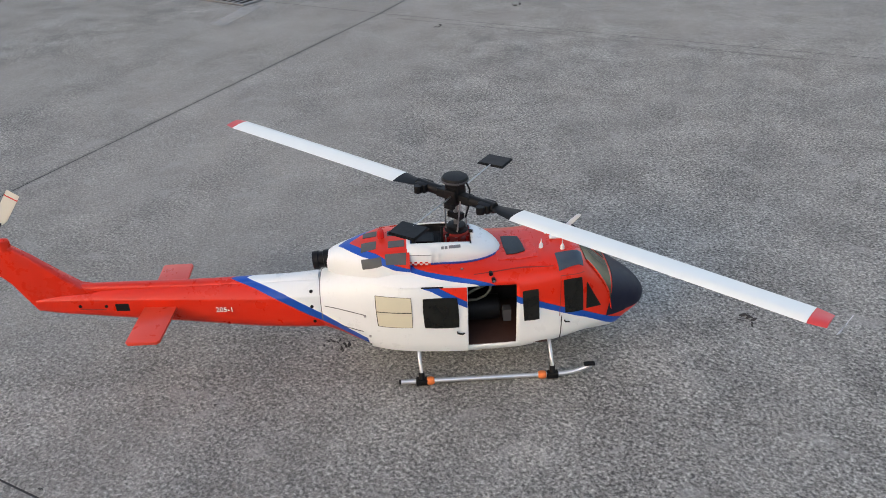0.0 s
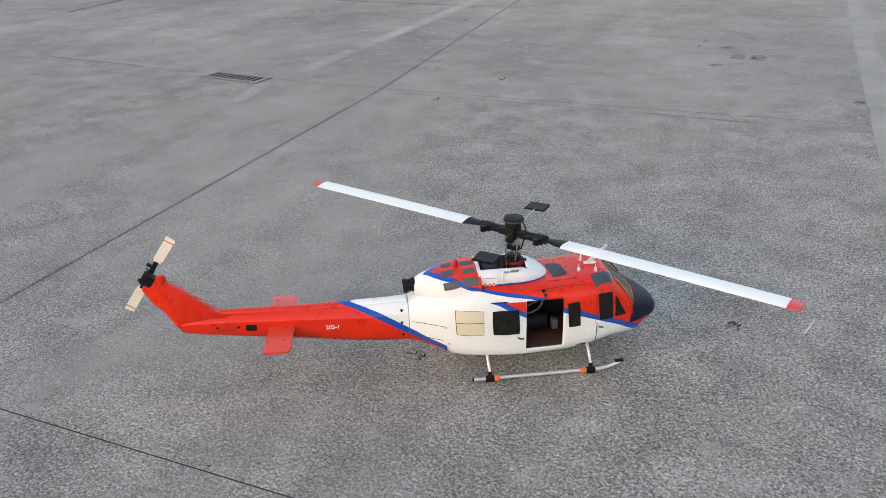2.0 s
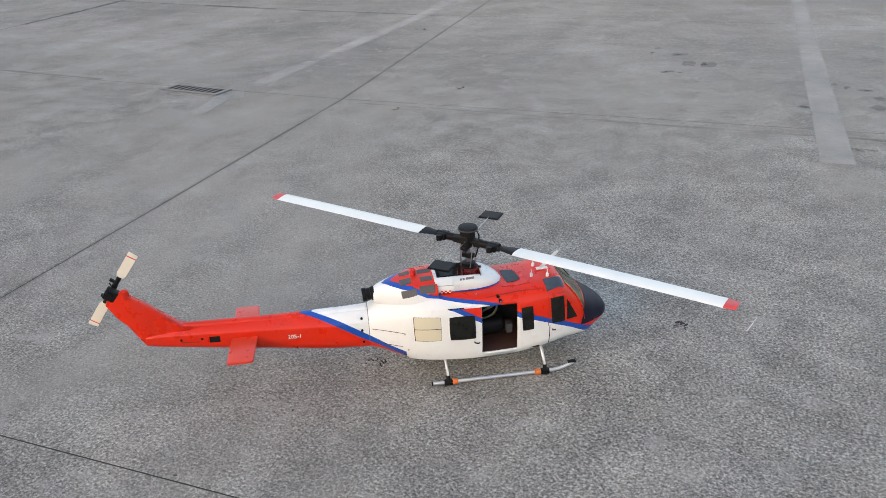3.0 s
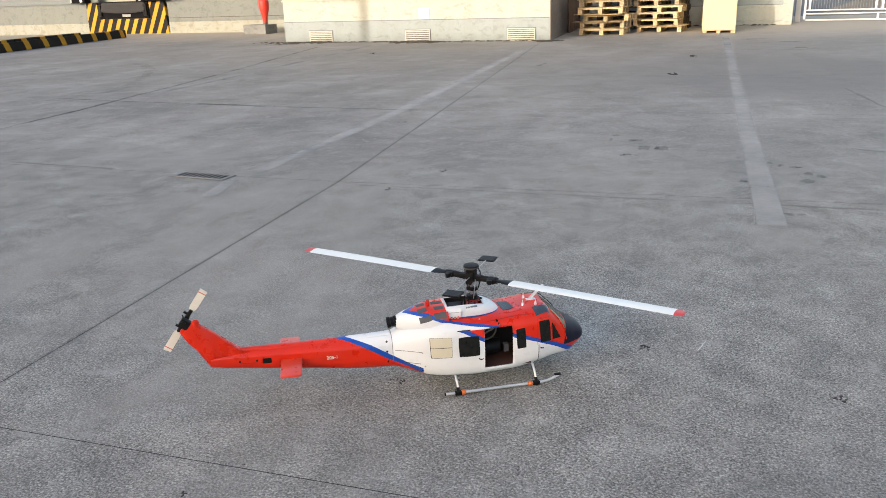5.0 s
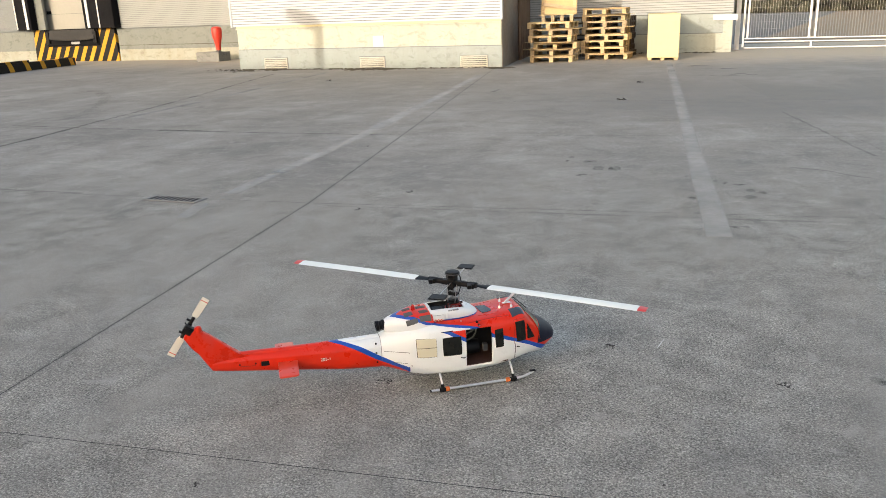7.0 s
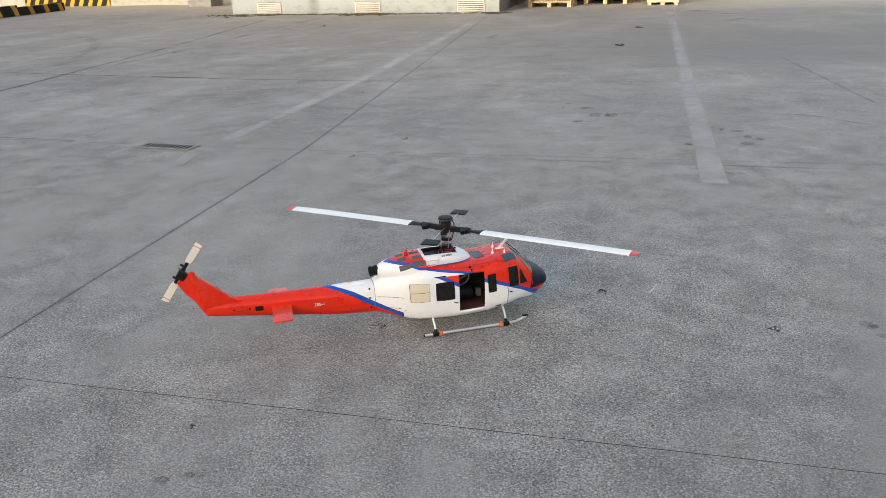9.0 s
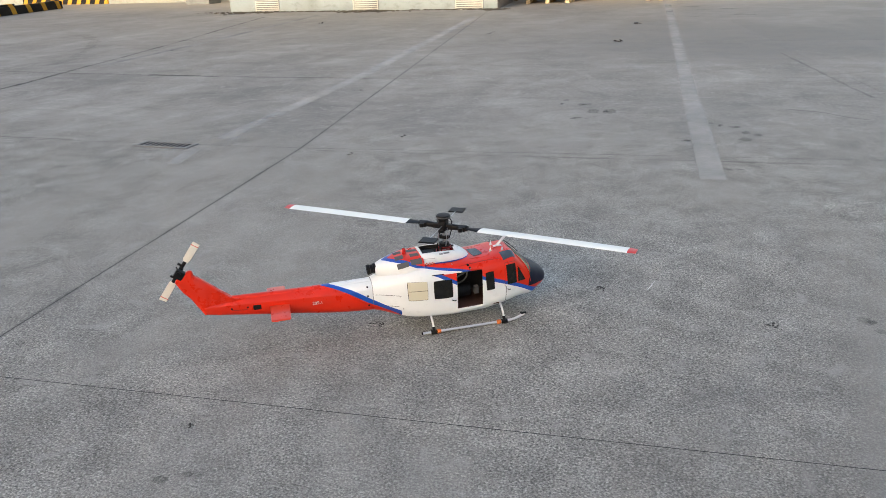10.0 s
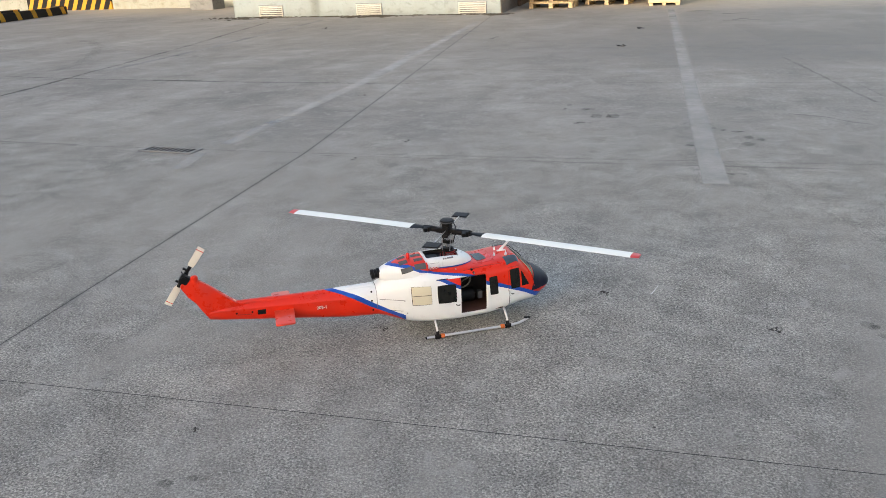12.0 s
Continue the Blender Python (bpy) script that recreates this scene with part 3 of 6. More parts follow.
def drain_grate():
    g = thing("drain_grate", "cast-iron drain grate set flush in the concrete", "drain", at=pose(-3.343, 2.575, 0.007, 0, 0, 0.6))
    bm = bmesh.new()
    w, d = 0.262, 0.086
    box(bm, -w, w, -d, -d + 0.02, -0.006, 0.002)
    box(bm, -w, w, d - 0.02, d, -0.006, 0.002)
    box(bm, -w, -w + 0.03, -d + 0.02, d - 0.02, -0.006, 0.002)
    box(bm, w - 0.03, w, -d + 0.02, d - 0.02, -0.006, 0.002)
    part("frame", bm, M_GRATE, g)
    part("rim", boxed(-w - 0.008, w + 0.008, -d - 0.008, d + 0.008, -0.0065, -0.0062), M_FRAME_IRON, g, "dark gap round the frame")
    # flat black sheet stands in for the shaded hole below the bars
    part("pit", boxed(-w + 0.01, w - 0.01, -d + 0.01, d - 0.01, -0.0055, -0.0045), M_PIT, g)
    n = 9
    step = (2 * w - 0.06) / n
    for i in range(1, n):
        x = -w + 0.03 + step * i
        part("bar", boxed(x - 0.0075, x + 0.0075, -d + 0.02, d - 0.02, -0.0008, 0.001), M_GRATE, g)
    return g


drain_grate()


# ---- the warehouse ----
def corrugated(name, x0, x1, y, z0, z1, material, parent, pitch=0.0715, depth=0.022):
    """Sheet with horizontal ribs, facing -y."""
    bm = bmesh.new()
    prof = []
    z = z0
    while z < z1:
        prof += [(z, 0.0), (z + pitch * 0.78, 0.0), (z + pitch * 0.82, depth), (z + pitch * 0.97, depth)]
        z += pitch
    prof.append((z1, 0.0))
    prof = [p for p in prof if p[0] <= z1]
    a = [bm.verts.new((x0, y + d, zz)) for zz, d in prof]
    b = [bm.verts.new((x1, y + d, zz)) for zz, d in prof]
    for i in range(len(prof) - 1):
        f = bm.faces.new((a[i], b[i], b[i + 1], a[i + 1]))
        # dark grey in the grooves stands in for the shade between the ribs
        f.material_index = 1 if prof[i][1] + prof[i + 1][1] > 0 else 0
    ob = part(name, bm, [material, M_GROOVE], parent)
    return ob


H_WALL = 5.0
Y_FRONT, Y_BACK = 17.44, 23.2
warehouse = thing("warehouse", "cream warehouse with ribbed cladding above a plastered plinth", "building", kind="structure")


def skewed_block(x0, x1, y0, y1, z0, z1, lean=0.145):
    """A block whose ends run at the angle of the bay lines."""
    d = -(y1 - y0) * lean
    return prism([(x0, y0), (x1, y0), (x1 + d, y1), (x0 + d, y1)], 2, z0, z1)


part("front_plinth", skewed_block(-13.1, -5.0, Y_FRONT, Y_BACK, -0.02, 0.57), M_PLASTER_LOW, warehouse, "cream rendered plinth, stained at its foot")
part("front_upper_plinth", skewed_block(-13.09, -5.01, Y_FRONT + 0.012, Y_BACK, 0.572, 1.133), M_PLASTER, warehouse)
part("plinth_seam", boxed(-13.08, -5.02, Y_FRONT - 0.002, Y_FRONT + 0.02, 0.562, 0.58), M_GROOVE, warehouse)
part("plinth_seam", boxed(-22.85, -13.7, Y_BACK - 0.006, Y_BACK + 0.01, 0.59, 0.607), M_DIRT, warehouse)
part("plinth_seam", boxed(-5.7, 0.18, Y_BACK - 0.022, Y_BACK, 0.556, 0.575), M_GROOVE, warehouse)
part("front_core", skewed_block(-13.05, -5.03, Y_FRONT + 0.06, Y_BACK, 1.17, H_WALL), M_CLAD_GREY, warehouse)
corrugated("front_cladding", -13.2, -5.02, Y_FRONT - 0.02, 1.23, H_WALL, M_CLAD, warehouse)
part("front_band", boxed(-13.1, -5.02, Y_FRONT + 0.004, Y_FRONT + 0.05, 1.172, 1.226), M_BOARD, warehouse, "pale yellow band above the plinth")
part("drip_edge", boxed(-13.12, -5.01, Y_FRONT - 0.012, Y_FRONT + 0.06, 1.135, 1.17), M_PLASTER, warehouse)
part("corner_trim", boxed(-13.26, -13.2, Y_FRONT - 0.045, Y_FRONT + 0.05, 1.21, H_WALL), M_CLAD, warehouse)
part("corner_trim", boxed(-5.02, -4.96, Y_FRONT - 0.045, Y_FRONT + 0.05, 1.21, H_WALL), M_CLAD, warehouse)
part("side_sheet", prism([(-4.998, Y_FRONT + 0.02), (-4.985, Y_FRONT + 0.02), (-4.985 - 5.6 * 0.145, Y_FRONT + 5.62), (-4.998 - 5.6 * 0.145, Y_FRONT + 5.62)], 2, 0.0, H_WALL), M_SIDE, warehouse, "dark rust-streaked side sheet")
for k in range(6):
    y = Y_FRONT + 3.1 + 0.42 * k
    part("downpipe", rodded((-4.92 - (y - Y_FRONT) * 0.145, y, 0.0), (-4.92 - (y - Y_FRONT) * 0.145, y, 4.8), 0.055), M_RUST, warehouse, "rusty brown pipe")

# the wing with the loading dock
part("left_plinth", boxed(-60, -27.42, Y_BACK, Y_BACK + 0.5, 0.44, 1.23), M_PLASTER_GREY, warehouse)
part("left_plinth_foot", boxed(-60, -27.42, Y_BACK - 0.02, Y_BACK + 0.5, -0.02, 0.438), M_PLASTER_FOOT, warehouse)
part("left_plinth", boxed(-22.9, -13.6, Y_BACK, Y_BACK + 0.5, 0.44, 1.23), M_PLASTER_GREY, warehouse)
part("left_plinth_foot", boxed(-22.9, -13.6, Y_BACK - 0.02, Y_BACK + 0.5, -0.02, 0.438), M_PLASTER_FOOT, warehouse)
# darker grey left of the dock paints the shade lying on that stretch
corrugated("left_cladding", -60, -27.95, Y_BACK - 0.02, 1.27, H_WALL, M_CLAD_GREY, warehouse)
corrugated("left_cladding", -22.66, -13.4, Y_BACK - 0.02, 1.27, H_WALL, M_CLAD_MID, warehouse)
part("left_core", boxed(-60, -27.42, Y_BACK + 0.08, Y_BACK + 0.5, 1.2, H_WALL), M_CLAD_GREY, warehouse)
part("left_core", boxed(-23.3, -13.6, Y_BACK + 0.08, Y_BACK + 0.5, 1.2, H_WALL), M_CLAD_GREY, warehouse)
part("door_lintel", boxed(-27.42, -23.3, Y_BACK + 0.08, Y_BACK + 0.5, 4.2, H_WALL), M_CLAD_GREY, warehouse)
# the wing behind the pallets
part("right_plinth", boxed(-6.4, 0.42, Y_BACK, Y_BACK + 0.5, 0.56, 1.12), M_PLASTER_LOW, warehouse)
part("right_plinth_foot", boxed(-6.4, 0.42, Y_BACK - 0.02, Y_BACK + 0.5, -0.02, 0.555), M_PLASTER, warehouse)
corrugated("right_cladding", -6.2, 0.46, Y_BACK - 0.02, 1.15, H_WALL, M_CLAD_PALE, warehouse)
part("right_core", boxed(-6.4, 0.42, Y_BACK + 0.08, Y_BACK + 0.5, 1.12, H_WALL), M_CLAD_GREY, warehouse)
part("end_pier", boxed(0.2, 0.46, Y_BACK - 0.06, Y_BACK + 0.5, -0.02, 0.93), M_PLASTER, warehouse)
part("end_band", boxed(-0.1, 0.6, Y_BACK - 0.08, Y_BACK + 0.5, 0.935, 1.1), M_GATE, warehouse)
part("roof", boxed(-60, 0.42, Y_BACK + 0.3, Y_BACK + 2.6, H_WALL, H_WALL + 0.3), M_CLAD_GREY, warehouse)
part("end_wall", boxed(0.1, 0.42, Y_BACK + 0.5, Y_BACK + 2.6, -0.02, H_WALL), M_CLAD_GREY, warehouse)
part("rear_wall", boxed(-60, 0.1, Y_BACK + 2.2, Y_BACK + 2.6, -0.02, H_WALL), M_CLAD_GREY, warehouse)
# soil and weeds along the foot of the front
rnd = random.Random(4)
bm = bmesh.new()
for i in range(620):
    x, deep = rnd.uniform(-13.0, -4.9), 0.05
    if rnd.random() < 0.6:
        centre, spread, deep = rnd.choice(((-8.7, 0.5, 0.3), (-12.6, 0.6, 0.3), (-8.6, 0.35, 0.2), (-5.0, 0.15, 0.2)))
        x = rnd.gauss(centre, spread)
    y = Y_FRONT - abs(rnd.gauss(0, deep)) - 0.01
    r = rnd.uniform(0.012, 0.05)
    bmesh.ops.create_icosphere(bm, subdivisions=1, radius=r, matrix=pose(x, y, 0.0, 0, 0, rnd.uniform(0, 90)) @ Matrix.Diagonal((1.6, 1, 0.6, 1)))
for i in range(60):
    x, y = rnd.uniform(-5.6, 0.0), Y_BACK - 0.03 - abs(rnd.gauss(0, 0.12))
    bmesh.ops.create_icosphere(bm, subdivisions=1, radius=rnd.uniform(0.015, 0.06), matrix=pose(x, y, 0, 0, 0, 0) @ Matrix.Diagonal((1.6, 1, 0.6, 1)))
tagged(part("soil", bm, M_DIRT), "dark soil and moss along the wall foot", "soil", kind="stuff")


def wall_vent(x0, x1):
    v = thing("wall_vent", "rusty louvred vent grille low in the plinth", "vent", "plinth vents", at=pose(x0, Y_FRONT - 0.004, 0.0))
    w = x1 - x0
    bm = bmesh.new()
    box(bm, 0, w, -0.03, 0.0, 0.295, 0.32)
    box(bm, 0, w, -0.03, 0.0, 0.0, 0.02)
    box(bm, 0, 0.03, -0.03, 0.0, 0.025, 0.29)
    box(bm, w - 0.03, w, -0.03, 0.0, 0.025, 0.29)
    part("frame", bm, M_VENT, v)
    part("surround", boxed(-0.018, w + 0.018, -0.001, 0.001, 0.0, 0.338), M_GROOVE, v, "dark gap round the frame")
    part("backing", boxed(0.03, w - 0.03, -0.006, 0.0, 0.025, 0.29), M_INSIDE, v)
    for k in range(5):
        z = 0.042 + 0.052 * k
        part("slat", prism([(-0.03, z), (-0.026, z - 0.006), (-0.008, z + 0.026), (-0.012, z + 0.032)], 0, 0.03, w - 0.03), M_VENT, v)
    return v


for x0, x1 in ((-12.23, -11.45), (-9.11, -8.35), (-6.14, -5.38)):
    wall_vent(x0, x1)
tagged(part("notice", boxed(-8.68, -8.36, Y_FRONT - 0.008, Y_FRONT + 0.012, 0.59, 0.88), M_PAPER), "weathered blank white notice on the wall", "notice")


# ---- the loading dock ----
def loading_dock():
    d = thing("loading_dock", "loading dock with black seals and hazard-striped edges", "loading dock", kind="structure")
    y = Y_BACK
    # the door stands back in its niche
    door = part("door", boxed(-27.41, -23.31, y + 0.35, y + 0.43, 1.3, 4.19), M_DOOR, d, "cream sectional door, closed")
    for k in range(1, 5):
        part("door_seam", boxed(-27.41, -23.31, y + 0.343, y + 0.35, 1.3 + 0.6 * k, 1.315 + 0.6 * k), M_PLASTER_GREY, door)
    part("door_window", boxed(-26.83, -26.61, y + 0.32, y + 0.35, 1.92, 2.04), M_BLACK, door)
    part("niche_floor", boxed(-27.41, -23.31, y + 0.2, y + 0.5, 1.2, 1.29), M_BLOCK, d)
    for x0, x1 in ((-27.92, -27.08), (-24.2, -22.68)):
        part("seal", boxed(x0, x1, y - 0.35, y + 0.08, 1.29, 4.6, 0.03), M_DOCK_BLACK, d, "black rubber dock seal")
    part("seal", boxed(-27.92, -22.68, y - 0.35, y + 0.08, 4.61, 4.95, 0.03), M_DOCK_BLACK, d, "black rubber dock seal")
    for x, w in ((-27.86, 0.025), (-27.28, 0.065), (-23.98, 0.065), (-23.42, 0.028)):
        part("guide_strip", boxed(x - w, x + w, y - 0.366, y - 0.352, 1.32, 4.4), M_GATE, d, "white marker strip")
    pier = part("pier", boxed(-27.41, -26.66, y - 0.02, y + 0.1, 1.3, 4.19), M_PLASTER_GREY, d, "grey blockwork pier")
    part("pier", boxed(-23.8, -23.31, y - 0.02, y + 0.1, 1.3, 4.19), M_PLASTER_GREY, d, "grey blockwork pier")
    for k in range(9):
        part("block_joint", boxed(-27.4, -26.67, y - 0.024, y - 0.02, 1.45 + 0.28 * k, 1.466 + 0.28 * k), M_GROOVE, pier)
    leveller = part("leveller", boxed(-26.62, -23.84, y - 0.1, y + 0.19, 0.62, 1.29, 0.02), M_DOCK_BLACK, d, "black dock leveller")
    # sagging lip with a worn steel face
    lip = bmesh.new()
    rows = []
    for i in range(13):
        u = i / 12
        x = -26.35 + 2.4 * u
        sag = 0.07 * (1 - (2 * u - 1) ** 2)
        rows.append([lip.verts.new((x, y - 0.1 - dy, z)) for dy, z in ((0.0, 1.27), (0.05, 1.26), (0.13, 0.95 - sag), (0.13, 0.9 - sag), (0.0, 0.9 - sag))])
    for a, b in zip(rows, rows[1:]):
        for k in range(5):
            lip.faces.new((a[k], a[(k + 1) % 5], b[(k + 1) % 5], b[k]))
    lip.faces.new(rows[0])
    lip.faces.new(rows[-1])
    part("leveller_lip", lip, M_LIP, leveller, "worn dark steel lip")
    part("plate", boxed(-25.3, -24.85, y - 0.115, y - 0.1, 0.69, 0.79), M_STEEL, leveller)
    part("hazard_panel", prism([(-27.34, 1.285), (-26.76, 1.285), (-26.63, 0.62), (-26.63, 0.0), (-27.41, 0.0)], 1, y - 0.06, y + 0.1), M_HAZARD, d, "yellow and black striped panel")
    part("hazard_panel", prism([(-23.82, 1.285), (-23.02, 1.285), (-22.92, 0.0), (-23.82, 0.0)], 1, y - 0.06, y + 0.1), M_HAZARD, d, "yellow and black striped panel")
    part("hazard_strip", boxed(-26.62, -23.83, y - 0.055, y + 0.1, 0.0, 0.6), M_HAZARD, d, "yellow and black striped strip")
    for x in (-26.5, -23.96):
        part("bumper", boxed(x - 0.09, x + 0.09, y - 0.2, y - 0.061, 0.72, 1.18, 0.03), M_BLACK, d, "black rubber bumper")
    return d


loading_dock()


def wheel_guide():
    g = thing("wheel_guide", "low yellow and black wheel guide rail on the yard", "barrier")
    a, b = Vector((-22.9, 20.7, 0)), Vector((-20.45, 12.2, 0))
    q = pose(a.x, a.y, 0, 0, 0, math.degrees(math.atan2(b.y - a.y, b.x - a.x)))
    L = (b - a).length
    rail = part("rail", box(bmesh.new(), 0, L, -0.1, 0.1, 0.0, 0.28, 0.03, q), M_HAZARD_RAIL, g)
    rnd = random.Random(8)
    s = 2.9
    while s < L - 1.0:
        e = s + rnd.uniform(0.9, 1.3)
        part("upper_rail", box(bmesh.new(), s, e - 0.03, -0.085 + rnd.uniform(-0.01, 0.01), 0.085, 0.281, 0.355 + rnd.uniform(-0.01, 0.012), 0.012, q), M_HAZARD_RAIL, rail, "chipped upper length of the rail")
        s = e
    part("end_cap", box(bmesh.new(), 0.25, 0.75, -0.08, 0.08, 0.281, 0.305, 0.008, q), M_BLACK, rail)
    return g


wheel_guide()
parking_line((-19.86, 13.3, 0), (-21.5, 19.2, 0), 0.09)


def hydrant():
    h = thing("red_hydrant", "tapered red hydrant post on a concrete block", "hydrant", at=pose(-17.2, 22.0, 0))
    part("block", boxed(-0.76, 0.23, -0.35, 0.35, 0.0, 0.33, 0.015), M_BLOCK, h)
    part("foot", lathe([(0.105, 0.331), (0.105, 0.35), (0.084, 0.356), (0.084, 0.4)]), M_FRAME_IRON, h, "dark iron flange", True)
    part("post", lathe([(0.088, 0.4), (0.095, 0.5), (0.115, 0.63), (0.15, 0.78), (0.178, 0.86), (0.182, 0.89), (0.178, 0.92), (0.186, 0.96), (0.187, 1.12), (0.176, 1.17), (0.14, 1.205), (0.07, 1.22), (0.01, 1.225)]), M_BOLLARD, h, "", True)
    return h


hydrant()


def debris_heap(x, y, n, spread, size, name, label, mat, seed, group=""):
    rnd = random.Random(seed)
    bm = bmesh.new()
    for i in range(n):
        s = size * rnd.uniform(0.5, 1.5)
        m = pose(rnd.gauss(0, spread), rnd.gauss(0, spread), s * 0.18, rnd.uniform(-25, 25), rnd.uniform(-25, 25), rnd.uniform(0, 360))
        bmesh.ops.create_icosphere(bm, subdivisions=1, radius=s, matrix=m @ Matrix.Diagonal((1.4, 0.6, 0.22, 1)))
    ob = part(name, bm, mat)
    ob.location = (x, y, 0.0)
    return tagged(ob, label, "litter", group)


# these bits stand in for a cluster of dark pits in the concrete
debris_heap(-0.215, 0.033, 20, 0.02, 0.0042, "dark_litter", "small dark leaf scraps and pits on the concrete", M_LEAF, 9, "leaf scraps")
debris_heap(-15.9, 22.4, 14, 0.16, 0.12, "rubbish", "dark rubbish heaped behind the concrete block", M_LEAF, 3)


# ---- pallets ----
def pallet(at, width, depth, height, old, seed):
    """A wooden pallet with its longer face to the yard."""
    rnd = random.Random(seed)
    p = thing("pallet", ("worn wooden pallet in a stack by the wall", "old wooden pallet in a stack by the wall", "dark wooden pallet in the rear stacks that darken the gaps in front")[old], "pallet", "stacked pallets", at=at)
    mat = (M_WOOD, M_WOOD_OLD, M_WOOD_DARK)[old]
    d2, t = depth / 2, 0.022
    hb = height - 3 * t
    for x in (0.0, width / 2 - 0.055, width - 0.11):
        for y in (-d2, -0.07, d2 - 0.14):
            part("block", boxed(x, x + 0.11, y, y + 0.14, t, t + hb), mat, p)
        part("bottom_board", boxed(x, x + 0.11, -d2, d2, 0, t), mat, p)
    for y in (-d2, -0.07, d2 - 0.14):
        part("stringer", boxed(0, width, y, y + 0.14, t + hb, 2 * t + hb), mat, p)
    n = 7
    for k in range(n):
        w = depth / n
        part("top_board", boxed(rnd.uniform(-0.012, 0.004), width + rnd.uniform(-0.004, 0.012), -d2 + w * k + 0.008, -d2 + w * (k + 1) - 0.008, 2 * t + hb, height + rnd.uniform(-0.002, 0.002)), mat, p)
    return p


rnd = random.Random(11)
z = 0.0
for k in range(6):
    hgt = 0.166
    pallet(pose(-4.75 + rnd.uniform(-0.07, 0.07), 19.75 + rnd.uniform(-0.06, 0.06), z, 0, rnd.uniform(-0.3, 0.3), rnd.uniform(-7, 7) + 2), 1.2, 0.9, hgt, int(k % 3 == 1), k)
    z += hgt + 0.004
    if k in (0, 1, 2, 3, 4, 5):
        q = boxed(-0.05, 1.27, -0.5, 0.46, 0, 0.008)
        ob = part("plywood_sheet", q, M_CARD)
        ob.matrix_world = pose(-4.75 + rnd.uniform(-0.08, 0.1), 19.75, z, rnd.uniform(-0.4, 0.4), rnd.uniform(-0.5, 0.5), rnd.uniform(-8, 8))
        tagged(ob, "thin torn plywood sheet lying between pallets", "sheet")
        z += 0.012
TOP1 = z
z = 0.0
for k in range(8):
    hgt = 0.166
    pallet(pose(-3.44 + rnd.uniform(-0.06, 0.06), 20.75 + rnd.uniform(-0.05, 0.05), z, 0, rnd.uniform(-0.3, 0.3), rnd.uniform(-4, 4) + 1), 1.2, 0.9, hgt, int(k in (4, 5)), 20 + k)
    z += hgt + 0.003
    if k in (0, 1, 3, 4, 6, 7):
        ob = part("plywood_sheet", boxed(-0.04, 1.25, -0.48, 0.46, 0, 0.007), M_CARD)
        ob.matrix_world = pose(-3.44 + rnd.uniform(-0.08, 0.1), 20.75, z, rnd.uniform(-0.4, 0.4), rnd.uniform(-0.5, 0.5), rnd.uniform(-8, 8))
        tagged(ob, "thin torn plywood sheet lying between pallets", "sheet")
        z += 0.01


# dark stacks close to the wall; the right-hand one is added to darken gaps
for x0, count in ((-4.85, 7), (-3.5, 7)):
    for k in range(count):
        pallet(pose(x0 + rnd.uniform(-0.05, 0.05), 22.2 + rnd.uniform(-0.04, 0.04), 0.166 * k, 0, 0, rnd.uniform(-3, 3)), 1.2, 0.9, 0.163, 2, 60 + k)


def crate():
    c = thing("broken_crate", "broken wooden crate leaning on top of a pallet stack", "crate", at=pose(-4.6, 19.75, TOP1 + 0.003, 0, 0, 2))
    for k, x in enumerate((0.16, 0.42, 0.68, 0.94)):
        part("block", boxed(x, x + 0.09, -0.4, -0.3, 0.0, 0.16, 0.006), M_WOOD_OLD, c)
    part("bottom_board", boxed(0.1, 1.05, -0.41, 0.3, 0.161, 0.18), M_WOOD, c)
    part("side_panel", box(bmesh.new(), 0.0, 1.0, -0.01, 0.01, 0.0, 0.95, 0.0, pose(0.06, 0.0, 0.182, -12, 0, 0)), M_CARD, c, "pale cardboard side panel")
    part("batten", box(bmesh.new(), 0.0, 0.95, -0.03, -0.011, 0.0, 0.09, 0.0, pose(0.1, -0.0, 0.42, -12, 10, 0)), M_WOOD_OLD, c)
    part("batten", box(bmesh.new(), 0.0, 0.09, -0.03, -0.011, 0.0, 0.9, 0.0, pose(0.08, 0.0, 0.2, -12, 0, 0)), M_WOOD, c)
    part("batten", box(bmesh.new(), 0.0, 0.09, -0.03, -0.011, 0.0, 0.9, 0.0, pose(0.95, 0.0, 0.2, -12, 0, 0)), M_WOOD, c)
    return c


crate()


def wrapped_board():
    b = thing("boxed_load", "long pale boxed load on a low timber base", "box", at=pose(-1.585, 19.7, 0))
    deep, lean = 3.4, 0.122

    def slice_of(x0, x1, y0, y1, z0, z1, bevel=0.0):
        bm = prism([(x0 - lean * y0, y0), (x1 - lean * y0, y0), (x1 - lean * y1, y1), (x0 - lean * y1, y1)], 2, z0, z1)
        if bevel:
            bmesh.ops.bevel(bm, geom=list(bm.edges), offset=bevel, segments=2, affect="EDGES")
        return bm

    for x in (0.02, 0.36, 0.71):
        part("base_block", slice_of(x, x + 0.1, 0.02, deep, 0.0, 0.065), M_WOOD, b)
    part("base_deck", slice_of(0.0, 0.83, 0.0, deep, 0.066, 0.09), M_WOOD, b)
    part("carton", slice_of(0.0, 0.82, 0.01, deep, 0.091, 1.2, 0.008), M_BOARD, b)
    return b


wrapped_board()


